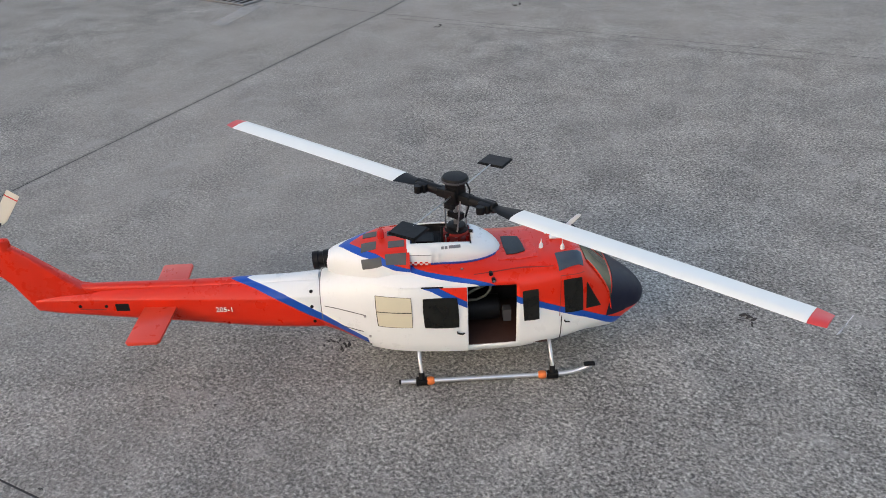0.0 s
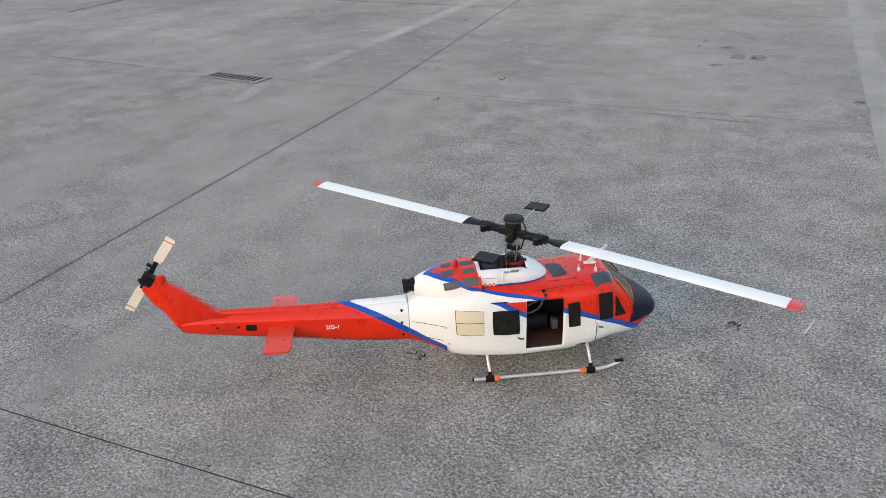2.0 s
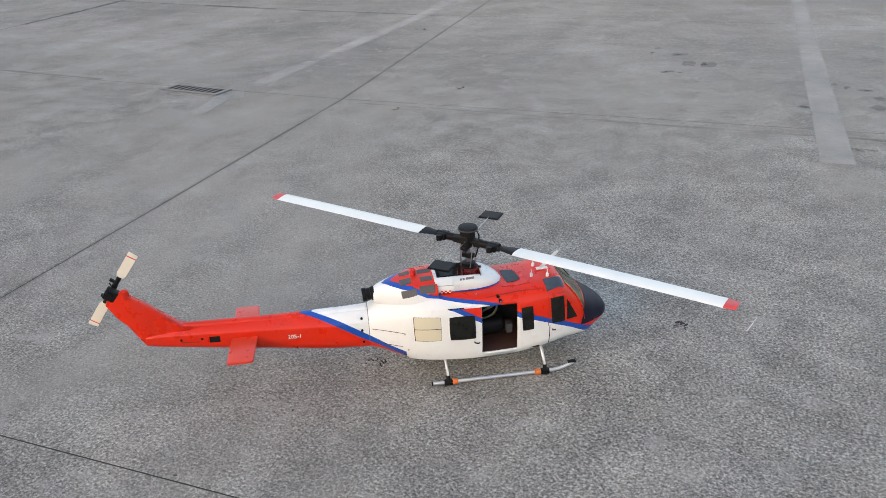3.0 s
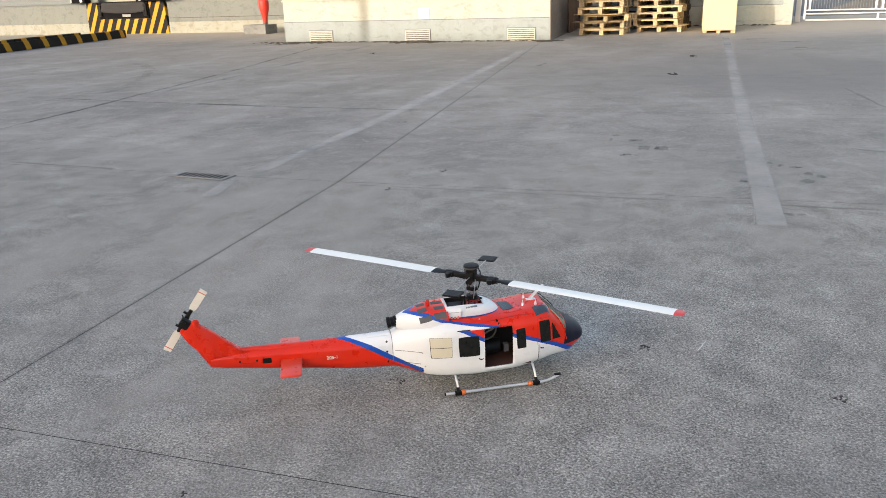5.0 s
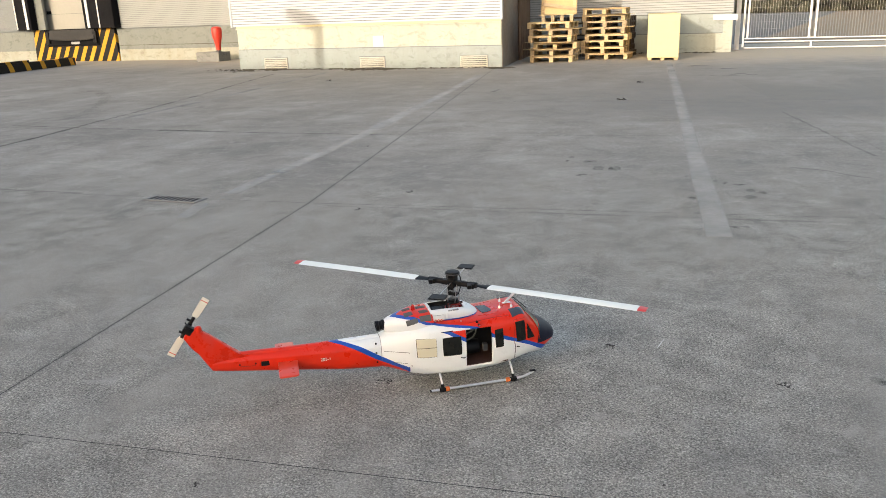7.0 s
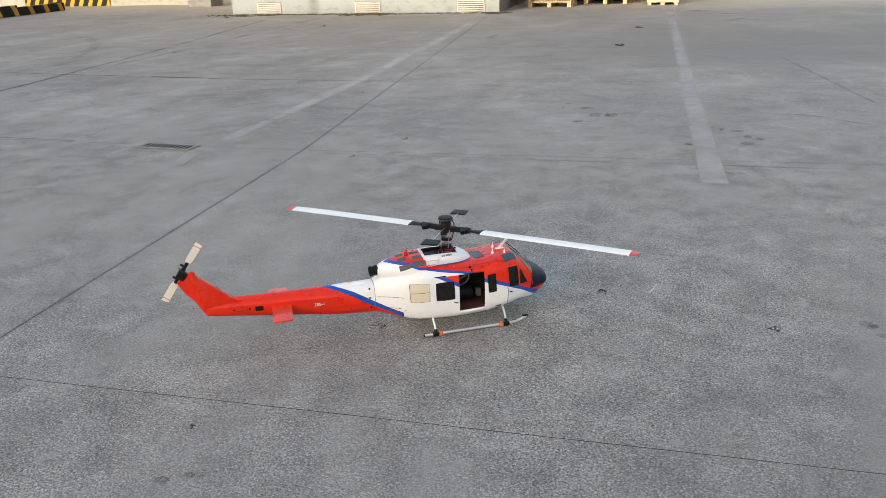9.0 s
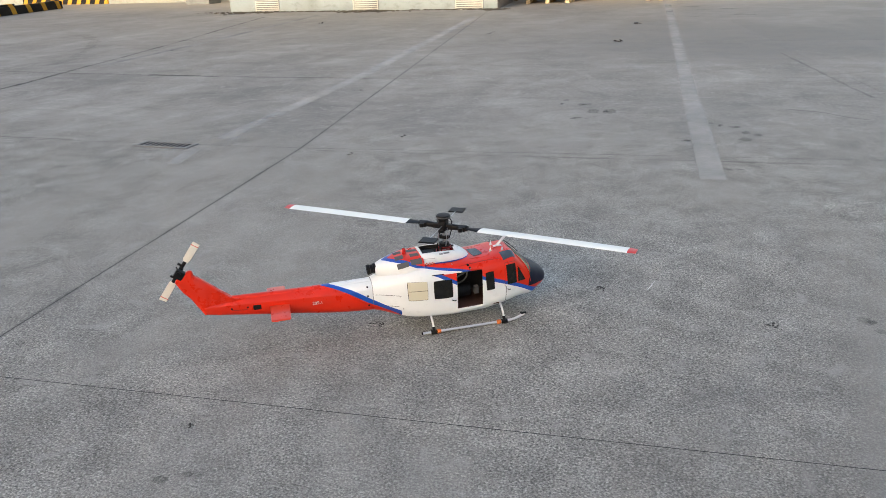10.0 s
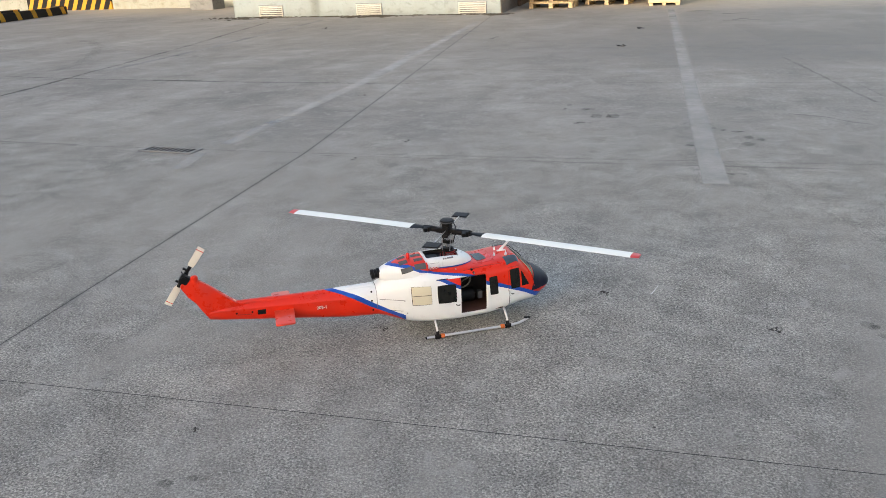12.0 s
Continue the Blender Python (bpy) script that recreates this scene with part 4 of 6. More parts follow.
# ---- the gate ----
def gate():
    g = thing("sliding_gate", "white-painted steel bar gate, closed", "gate", kind="structure")
    y = 24.3
    part("post", boxed(0.52, 0.66, y - 0.06, y + 0.06, 0.0, 2.2, 0.005), M_GATE, g)
    part("post", boxed(0.74, 0.8, y - 0.05, y + 0.01, 0.08, 2.0), M_GATE, g)
    x1 = 8.6
    for z in (0.04, 0.22, 0.32, 1.95):
        part("rail", boxed(0.81, x1, y - 0.03, y + 0.03, z, z + 0.036), M_GATE, g)
    for x in (0.86, 2.6, 2.77, 4.7, 6.6, 6.75):
        part("stile", boxed(x, x + 0.06, y - 0.028, y + 0.028, 0.357, 1.945), M_GATE, g)
    part("stile", boxed(2.68, 2.74, y - 0.028, y + 0.028, 0.078, 0.218), M_GATE, g)
    bm = bmesh.new()
    x = 0.9
    while x < x1:
        box(bm, x - 0.0045, x + 0.0045, y - 0.003, y + 0.003, 0.357, 1.948)
        x += 0.074
    for k in range(1, 7):
        box(bm, 0.82, 2.6, y - 0.002, y + 0.002, 0.41 + 0.21 * k, 0.414 + 0.21 * k)
    tagged(part("bars", bm, M_BAR, g), "thin upright bars", kind="stuff")
    return g


gate()
part_hedge = bmesh.new()
rnd = random.Random(8)
for i in range(700):
    x, y, zz = rnd.uniform(-5, 90), rnd.gauss(120, 3), abs(rnd.gauss(0, 2.0))
    bmesh.ops.create_icosphere(part_hedge, subdivisions=1, radius=rnd.uniform(0.5, 1.5), matrix=pose(x, y, zz, rnd.uniform(0, 90), rnd.uniform(0, 90), 0))
tagged(part("hedge", part_hedge, M_HEDGE), "dark far hedge beyond the gate", "hedge", kind="stuff")

# the building opposite, behind the walk, whose shade lies on the yard
opposite = thing("opposite_building", "plain warehouse opposite whose shade covers the yard", "building", kind="structure")
SHADE = 0.08 + (Y_FRONT + 40) * math.tan(radians(SUN_ELEV)) / math.cos(radians(SUN_AZ))
part("wall", boxed(-120, 120, -52, -40, -0.02, SHADE), M_CLAD_GREY, opposite)

# ---- the model helicopter: x forward, y to its left, z up, from a point below the mast ----
heli = thing("model_helicopter", "red and white model helicopter on silver skids, side door open", "model helicopter", at=pose(0.030, 0.189, 0.0, 0, 0, 36))


class Loft:
    """A body of rounded-box sections: rows of x, lower z, upper z, half width, squareness."""

    def __init__(self, rows):
        self.rows = rows
        self.xs = [r[0] for r in rows]

    def at(self, x):
        xs, rows = self.xs, self.rows
        x = min(max(x, xs[0]), xs[-1])
        i = max(0, min(len(xs) - 2, int(np.searchsorted(xs, x)) - 1))
        t = (x - xs[i]) / (xs[i + 1] - xs[i])
        out = []
        for k in range(1, 5):
            p1, p2 = rows[i][k], rows[i + 1][k]
            h = xs[i + 1] - xs[i]
            def slope(j):
                if j == 0 or j == len(xs) - 1:
                    a, b = (0, 1) if j == 0 else (j - 1, j)
                    return (rows[b][k] - rows[a][k]) / (xs[b] - xs[a])
                l = (rows[j][k] - rows[j - 1][k]) / (xs[j] - xs[j - 1])
                r = (rows[j + 1][k] - rows[j][k]) / (xs[j + 1] - xs[j])
                return 0.0 if l * r <= 0 else 2 * l * r / (l + r)
            m1, m2 = slope(i) * h, slope(i + 1) * h
            t2, t3 = t * t, t * t * t
            out.append((2 * t3 - 3 * t2 + 1) * p1 + (t3 - 2 * t2 + t) * m1 + (-2 * t3 + 3 * t2) * p2 + (t3 - t2) * m2)
        return out

    def half(self, x, z):
        zb, zt, w, n = self.at(x)
        q = min(1.0, abs(2 * (z - (zb + zt) / 2) / (zt - zb)))
        return w * (1 - q ** n) ** (1 / n)

    def top(self, x, y):
        zb, zt, w, n = self.at(x)
        q = min(1.0, abs(y) / w)
        return (zb + zt) / 2 + (zt - zb) / 2 * (1 - q ** n) ** (1 / n)

    def ring(self, x, angles):
        zb, zt, w, n = self.at(x)
        out = []
        for a in angles:
            c, s = math.cos(a), math.sin(a)
            out.append(Vector((x, w * math.copysign(abs(c) ** (2 / n), c), (zb + zt) / 2 + (zt - zb) / 2 * math.copysign(abs(s) ** (2 / n), s))))
        return out

    def angle_of(self, x, z):
        """The ring angle, on the right-hand side, at a height."""
        zb, zt, w, n = self.at(x)
        q = 2 * (z - (zb + zt) / 2) / (zt - zb)
        s = math.copysign(abs(q) ** (n / 2), q)
        return math.pi - math.asin(s)

    def mesh(self, stations, angles, gone=None):
        bm = bmesh.new()
        rings = [[bm.verts.new(p) for p in self.ring(x, angles)] for x in stations]
        n = len(angles)
        for i in range(len(stations) - 1):
            for k in range(n):
                j = (k + 1) % n
                q = (rings[i][k], rings[i][j], rings[i + 1][j], rings[i + 1][k])
                mid = sum((v.co for v in q), Vector()) / 4
                if gone and gone(mid):
                    continue
                bm.faces.new(q)
        for r in (rings[0], rings[-1]):
            bm.faces.new(r)
        return bm


def stations(a, b, step, extra=()):
    n = max(1, round((b - a) / step))
    xs = sorted(set([round(a + (b - a) * i / n, 5) for i in range(n + 1)]) | set(extra))
    keep = [xs[0]]
    for x in xs[1:]:
        if x - keep[-1] < step * 0.3 and x not in extra:
            continue
        if x - keep[-1] < step * 0.3 and keep[-1] not in extra and len(keep) > 1:
            keep.pop()
        keep.append(x)
    return keep


ROUND = [math.tau * k / 48 for k in range(48)]
CABIN = Loft([
    (-0.307, 0.088, 0.216, 0.051, 2.7), (-0.27, 0.079, 0.230, 0.067, 2.8), (-0.235, 0.068, 0.243, 0.085, 3.1),
    (-0.195, 0.059, 0.255, 0.104, 3.5), (-0.14, 0.051, 0.266, 0.117, 4.0), (-0.08, 0.048, 0.268, 0.122, 4.4),
    (0.0, 0.045, 0.267, 0.123, 4.6), (0.12, 0.049, 0.267, 0.123, 4.6), (0.17, 0.055, 0.272, 0.121, 4.5),
    (0.22, 0.062, 0.280, 0.117, 4.2), (0.252, 0.067, 0.283, 0.112, 3.8), (0.275, 0.070, 0.268, 0.106, 3.5),
    (0.31, 0.071, 0.237, 0.096, 3.2), (0.338, 0.071, 0.211, 0.086, 3.0), (0.357, 0.074, 0.2, 0.076, 2.9), (0.373, 0.084, 0.192, 0.066, 2.5), (0.398, 0.096, 0.174, 0.049, 2.3),
    (0.416, 0.108, 0.155, 0.031, 2.2), (0.426, 0.126, 0.137, 0.008, 2.0)])
DOOR_X, DOOR_Z = (0.015, 0.1195), (0.084, 0.2365)
a_top, a_low = CABIN.angle_of(0.07, DOOR_Z[1]), CABIN.angle_of(0.07, DOOR_Z[0])
angles = [a for a in ROUND if min(abs(a - a_top), abs(a - a_low)) > 0.05] + [a_top, a_low]
angles.sort()


def in_doorway(p):
    return p.y < 0 and DOOR_X[0] < p.x < DOOR_X[1] and DOOR_Z[0] < p.z < DOOR_Z[1]


fuselage = part("fuselage", CABIN.mesh(stations(-0.307, 0.426, 0.0125, DOOR_X), angles, in_doorway), M_LIVERY, heli, "glossy red over white body with a blue band", True)
shell = fuselage.modifiers.new("thickness", "SOLIDIFY")
shell.thickness, shell.offset = 0.003, -1


def pane(name, loft, corners, material, parent, label="", proud=0.0015, side=-1, n=8, roundness=0.1, view="side", thick=0.002):
    """A thin plate that follows a loft. corners: four (x, z), or (x, y) when seen from the top."""
    bm = bmesh.new()
    c = [Vector(p) for p in corners]
    outer, inner = [], []
    for i in range(n + 1):
        for j in range(n + 1):
            a, b = 2 * i / n - 1, 2 * j / n - 1
            a, b = a * math.sqrt(1 - roundness * b * b / 2), b * math.sqrt(1 - roundness * a * a / 2)
            u, v = (a + 1) / 2, (b + 1) / 2
            p = c[0].lerp(c[1], u).lerp(c[3].lerp(c[2], u), v)
            x = p[0]
            if view == "side":
                at = lambda x, z: Vector((x, side * loft.half(x, z), z))
                e = 0.002
            else:
                at = lambda x, y: Vector((x, y, loft.top(x, y)))
                e = 0.002
            s = at(x, p[1])
            nrm = (at(x + e, p[1]) - at(x - e, p[1])).cross(at(x, p[1] + e) - at(x, p[1] - e)).normalized()
            if view == "side" and nrm.y * side < 0 or view == "top" and nrm.z < 0:
                nrm = -nrm
            outer.append(bm.verts.new(s + nrm * proud))
            inner.append(bm.verts.new(s + nrm * (proud - thick)))
    k = n + 1
    for i in range(n):
        for j in range(n):
            q = [i * k + j, (i + 1) * k + j, (i + 1) * k + j + 1, i * k + j + 1]
            bm.faces.new([outer[t] for t in q])
            bm.faces.new([inner[t] for t in reversed(q)])
    rim = [i * k for i in range(k)] + [n * k + j for j in range(1, k)] + [i * k + n for i in range(n - 1, -1, -1)] + [j for j in range(n - 1, 0, -1)]
    for a, b in zip(rim, rim[1:] + rim[:1]):
        bm.faces.new((outer[a], outer[b], inner[b], inner[a]))
    return part(name, bm, material, parent, label, True)


def quad(x0, x1, z0, z1):
    return [(x0, z0), (x1, z0), (x1, z1), (x0, z1)]


# cabin inside; a near-black lining is added to keep it dark
bm = bmesh.new()
box(bm, -0.06, 0.19, 0.06, 0.064, 0.075, 0.255)
box(bm, -0.064, -0.06, -0.1, 0.064, 0.075, 0.255)
box(bm, 0.19, 0.194, -0.1, 0.064, 0.075, 0.255)
box(bm, -0.06, 0.19, -0.1, 0.06, 0.251, 0.255)
part("cabin_lining", bm, M_INSIDE, heli)
part("cabin_floor", boxed(-0.06, 0.19, -0.112, 0.06, 0.078, 0.083), M_CABIN_FLOOR, heli, "reddish brown cabin floor")
part("fuel_tank", lathe([(0.001, -0.045), (0.028, -0.04), (0.03, 0.0), (0.028, 0.04), (0.001, 0.045)], 20, pose(0.05, -0.03, 0.125, 0, 90, 0)), M_BLACK, heli, "black tank in the dark cabin", True)
part("hose", tube([(0.004, -0.085, 0.188), (0.02, -0.086, 0.202), (0.035, -0.085, 0.21), (0.052, -0.084, 0.216), (0.066, -0.08, 0.226), (0.074, -0.074, 0.24)], 0.0028), M_HOSE, heli, "pale flexible hose", True)
part("hose", tube([(0.02, -0.07, 0.172), (0.038, -0.075, 0.176), (0.056, -0.078, 0.187), (0.066, -0.08, 0.203), (0.068, -0.078, 0.222), (0.075, -0.074, 0.24)], 0.003), M_HOSE, heli, "pale flexible hose", True)
part("servo", boxed(0.094, 0.112, -0.092, -0.07, 0.125, 0.155, 0.002), M_SERVO, heli, "dark servo box behind the door edge")

# the sliding door, pushed back
side_door = pane("side_door", CABIN, [(-0.197, 0.08), (0.0135, 0.073), (0.0135, 0.236), (-0.19, 0.2385)], M_LIVERY_DOOR, heli, "white sliding door pushed back along its rail", 0.0055, n=14, roundness=0.01, thick=0.004)
pane("window_frame", CABIN, [(-0.1795, 0.1455), (-0.1038, 0.1443), (-0.1043, 0.2198), (-0.1815, 0.2205)], M_BLACK, side_door, "", 0.0064, thick=0.001)
pane("window", CABIN, [(-0.1775, 0.1475), (-0.1045, 0.1458), (-0.105, 0.2195), (-0.1797, 0.2198)], M_CREAM, side_door, "cream blanked window", 0.0074, thick=0.0012)
pane("window_seam", CABIN, quad(-0.1785, -0.1048, 0.1835, 0.1852), M_BLACK, side_door, "", 0.0078, thick=0.001, n=4)
pane("window", CABIN, [(-0.08, 0.143), (-0.0038, 0.141), (-0.0065, 0.2172), (-0.082, 0.2182)], M_DARK_GLASS, side_door, "dark tinted window", 0.0072, thick=0.0012, roundness=0.16)
part("handle", tube([(-0.009, -0.131, 0.131), (-0.009, -0.136, 0.131), (0.001, -0.136, 0.128), (0.006, -0.1345, 0.13)], 0.002, 8), M_BLACK, side_door, "small black door handle", True)
pane("door_rail", CABIN, quad(-0.083, -0.036, 0.2365, 0.2395), M_BLACK, heli, "black door rail", 0.005, n=6, roundness=0.0)
pane("window", CABIN, [(0.136, 0.1458), (0.17, 0.1468), (0.1658, 0.2245), (0.1312, 0.2212)], M_DARK_GLASS, heli, "dark tinted window")
for sd in (-1, 1):
    pane("window", CABIN, [(0.226, 0.157), (0.267, 0.157), (0.2605, 0.2405), (0.219, 0.24)], M_DARK_GLASS, heli, "dark cockpit door window", side=sd)
    pane("window", CABIN, [(0.274, 0.16), (0.3075, 0.16), (0.2735, 0.2235), (0.2715, 0.2235)], M_DARK_GLASS, heli, "dark triangular window", side=sd, roundness=0.0)
    pane("windscreen", CABIN, [(0.262, sd * 0.005), (0.333, sd * 0.005), (0.331, sd * 0.0885), (0.273, sd * 0.07)], M_OLIVE_GLASS, heli, "olive tinted windscreen", view="top", roundness=0.03, n=12)
    edge = [(0.2735, sd * 0.073), (0.3315, sd * 0.0915), (0.334, sd * 0.0888), (0.2765, sd * 0.0705)]
    pane("window_post", CABIN, edge, M_RED, heli, "red post beside the windscreen", 0.0032, view="top", roundness=0.0, n=6)
    pane("roof_window", CABIN, [(0.2066, sd * 0.0635), (0.2636, sd * 0.0605), (0.2645, sd * 0.091), (0.2105, sd * 0.1055)], M_ROOF_GLASS, heli, "blue-grey roof window", view="top", roundness=0.05)
for sd, xs in ((1, ((-0.187, -0.1055), (-0.084, -0.0045), (0.03, 0.11), (0.1325, 0.168))),):
    for x0, x1 in xs:
        pane("window", CABIN, quad(x0, x1, 0.141, 0.2235), M_DARK_GLASS, heli, "dark tinted window", side=sd)
pane("hatch_surround", CABIN, [(0.084, -0.064), (0.172, -0.064), (0.172, 0.064), (0.084, 0.064)], M_RED, heli, "raised red roof panel", 0.0016, view="top", roundness=0.06, n=12)
pane("roof_hatch", CABIN, [(0.1045, -0.048), (0.149, -0.038), (0.139, 0.031), (0.099, 0.036)], M_DARK_GLASS, heli, "dark rounded roof hatch", 0.0034, view="top", roundness=0.25)
# nose cap
bm = bmesh.new()
rows = []
for i in range(15):
    x = 0.340 + 0.0862 * i / 14
    zb, zt, w, n = CABIN.at(x)
    low = 0.126 - 0.006 * (i / 14)
    ring = []
    for k in range(40):
        a = math.tau * k / 40
        # the edge of the cap slopes back towards its foot
        f = min(1.0, max(0.0, (zt - CABIN.ring(x, [a])[0].z) / (zt - low)))
        ring.append(CABIN.ring(x - 0.017 * f * (1 - i / 14), [a])[0])
    c = Vector((x, 0, (zb + zt) / 2))
    pts = []
    for p in ring:
        q = p + (p - c).normalized() * 0.0016
        if q.z < low:
            q.z = low
        pts.append(bm.verts.new(q))
    rows.append(pts)
for a, b in zip(rows, rows[1:]):
    for k in range(40):
        bm.faces.new((a[k], a[(k + 1) % 40], b[(k + 1) % 40], b[k]))
bm.faces.new(rows[-1])
bm.faces.new(rows[0])
part("nose_cap", bm, M_NAVY, heli, "matt navy black nose cap", True)

# engine cowl and exhaust
COWL = Loft([(-0.287, 0.228, 0.272, 0.022, 2.2), (-0.272, 0.222, 0.281, 0.03, 2.3), (-0.25, 0.215, 0.288, 0.042, 2.5), (-0.21, 0.21, 0.295, 0.066, 2.8),
             (-0.165, 0.21, 0.301, 0.084, 3.2), (-0.104, 0.21, 0.304, 0.087, 3.4)])
cowl = part("engine_cowl", COWL.mesh(stations(-0.287, -0.104, 0.012), ROUND), M_LIVERY_COWL, heli, "red rear engine cowl with grey screens", True)
pane("screen", COWL, [(-0.2055, 0.2625), (-0.163, 0.2775), (-0.1645, 0.2925), (-0.2085, 0.2815)], M_SCREEN, cowl, "", 0.001)
pane("screen", COWL, [(-0.1545, -0.0815), (-0.112, -0.0845), (-0.1105, -0.065), (-0.157, -0.064)], M_SCREEN, cowl, "", 0.001, view="top", roundness=0.05)
for x0, x1, y0, y1 in ((-0.209, -0.176, -0.044, -0.014), (-0.15, -0.115, -0.0455, -0.021), (-0.153, -0.114, 0.003, 0.026), (-0.207, -0.176, 0.008, 0.032)):
    pane("screen", COWL, [(x0, y0), (x1, y0), (x1, y1), (x0, y1)], M_SCREEN, cowl, "", 0.001, view="top", roundness=0.05)
part("exhaust", lathe([(0.012, 0.03), (0.0155, 0.0), (0.0205, 0.0), (0.0205, 0.012), (0.018, 0.013), (0.018, 0.024), (0.0205, 0.025), (0.021, 0.036)], 20, pose(-0.318, 0, 0.252, 0, 84, 0)), M_BLACK, heli, "black exhaust stub", True)
part("beacon", lathe([(0.006, 0.296), (0.0075, 0.297), (0.0075, 0.312), (0.0065, 0.319), (0.004, 0.323), (0.0005, 0.324)], 16, pose(-0.166, 0.0, 0.0)), M_BEACON, heli, "small red beacon", True)

# mast fairing with an open top
FAIRING = Loft([(-0.11, 0.24, 0.312, 0.064, 2.8), (-0.05, 0.24, 0.313, 0.067, 2.8), (0.0, 0.24, 0.312, 0.067, 2.6), (0.04, 0.24, 0.306, 0.06, 2.4), (0.07, 0.24, 0.293, 0.046, 2.2),
                (0.09, 0.245, 0.277, 0.026, 2.1), (0.099, 0.25, 0.263, 0.006, 2.0)])
fairing = part("mast_fairing", FAIRING.mesh(stations(-0.11, 0.099, 0.009, (-0.102, 0.03)), [math.tau * k / 60 for k in range(60)],
                                            lambda p: -0.102 < p.x < 0.03 and abs(p.y) < 0.044 and p.z > 0.28), M_WHITE, heli, "white rounded mast fairing with an open top", True)
fairing.data.materials.append(M_INSIDE)
shell = fairing.modifiers.new("thickness", "SOLIDIFY")
shell.thickness, shell.material_offset = 0.003, 1
BAND = Loft([(x, zb, zt, w + 0.0015, n) for x, zb, zt, w, n in FAIRING.rows])
bm = BAND.mesh(stations(-0.11, 0.099, 0.009), ROUND)
for v in bm.verts:
    v.co.z = min(v.co.z, 0.2705)
    if v.co.x > 0.09:
        v.co.x += 0.002
part("blue_band", bm, M_BLUE, fairing)
part("engine_bay", boxed(-0.1, 0.04, -0.05, 0.05, 0.272, 0.283), M_INSIDE, heli)
bm = bmesh.new()
box(bm, -0.09, -0.05, -0.02, 0.02, 0.283, 0.297, 0.002)
box(bm, -0.04, 0.02, -0.03, 0.03, 0.283, 0.29, 0.002)
engine = part("engine", bm, M_BLACK, heli, "black engine parts in the open bay")
for k in range(7):
    a = 0.4 + k * math.tau / 7
    part("anodised_post", rodded((0.027 * math.cos(a), 0.027 * math.sin(a), 0.284), (0.027 * math.cos(a), 0.027 * math.sin(a), 0.3035), 0.0042, n=10), M_ANODISED, engine, "red anodised post", True)
part("anodised_plate", lathe([(0.008, 0.2905), (0.034, 0.2905), (0.034, 0.2945), (0.008, 0.2945)], 24), M_ANODISED, engine, "red anodised bearing plate", True)
pane("side_scoop", FAIRING, [(-0.109, 0.277), (-0.0565, 0.2765), (-0.058, 0.299), (-0.109, 0.3055)], M_WHITE, fairing, "white ribbed scoop", 0.0055, thick=0.006, roundness=0.02)
pane("scoop_seam", FAIRING, quad(-0.1085, -0.057, 0.2895, 0.2905), M_GREY_TEXT, fairing, "", 0.0058, thick=0.0008, n=6, roundness=0.0)
for x0, x1 in ((-0.0555, -0.0535), (-0.043, -0.041)):
    pane("scoop_trim", FAIRING, [(x0, 0.2715), (x1, 0.2715), (x1, 0.302), (x0, 0.302)], M_WHITE, fairing, "", 0.004, thick=0.004, roundness=0.02)
for i in range(8):
    for j in range(2):
        x = -0.106 + 0.0058 * i
        z = 0.2705 + 0.004 * j
        pane("check", BAND, quad(x, x + 0.0058, z - 0.002, z + 0.002), M_RED if (i + j) % 2 else M_TEXT, fairing, "", 0.0036, n=1, roundness=0.0, thick=0.001)
for x0, x1, zz in ((-0.036, -0.0305, 0.3005), (-0.0285, -0.0225, 0.3005), (-0.0195, 0.0055, 0.301)):
    pane("emblem", FAIRING, quad(x0, x1, zz - 0.002, zz + 0.002), M_GREY_TEXT, fairing, "grey printed emblem", 0.0012, n=2, roundness=0.0, thick=0.001)

# tail boom, fin and stabilisers
BOOM = Loft([(-0.94, 0.1655, 0.2, 0.0185, 2.2), (-0.912, 0.1575, 0.2055, 0.0215, 2.6), (-0.83, 0.1465, 0.2095, 0.0265, 2.8), (-0.6, 0.117, 0.211, 0.036, 3.0),
             (-0.43, 0.095, 0.2115, 0.044, 3.0), (-0.306, 0.087, 0.215, 0.051, 2.8)])
# section with a crease below the sloping shoulder, as shares of half width and half height
BOOM_SECTION = [(0.0, -1.0), (0.4, -0.98), (0.7, -0.88), (0.9, -0.68), (0.99, -0.36), (1.0, 0.0), (1.0, 0.44), (0.99, 0.5), (0.955, 0.555), (0.7, 0.76), (0.43, 0.955), (0.3, 1.0)]
BOOM_SECTION += [(-a, b) for a, b in reversed(BOOM_SECTION[1:])]


def creased_boom():
    bm = bmesh.new()
    rings = []
    for x in stations(-0.94, -0.306, 0.02):
        zb, zt, w, _ = BOOM.at(x)
        blend = min(1.0, max(0.0, (x + 0.42) / 0.11))
        round_ring = BOOM.ring(x, [math.atan2(b, a) for a, b in BOOM_SECTION])
        rings.append([bm.verts.new(Vector((x, a * w, (zb + zt) / 2 + b * (zt - zb) / 2)).lerp(r, blend)) for (a, b), r in zip(BOOM_SECTION, round_ring)])
    n = len(BOOM_SECTION)
    for a, b in zip(rings, rings[1:]):
        for k in range(n):
            bm.faces.new((a[k], a[(k + 1) % n], b[(k + 1) % n], b[k]))
    bm.faces.new(rings[0])
    bm.faces.new(rings[-1])
    return bm


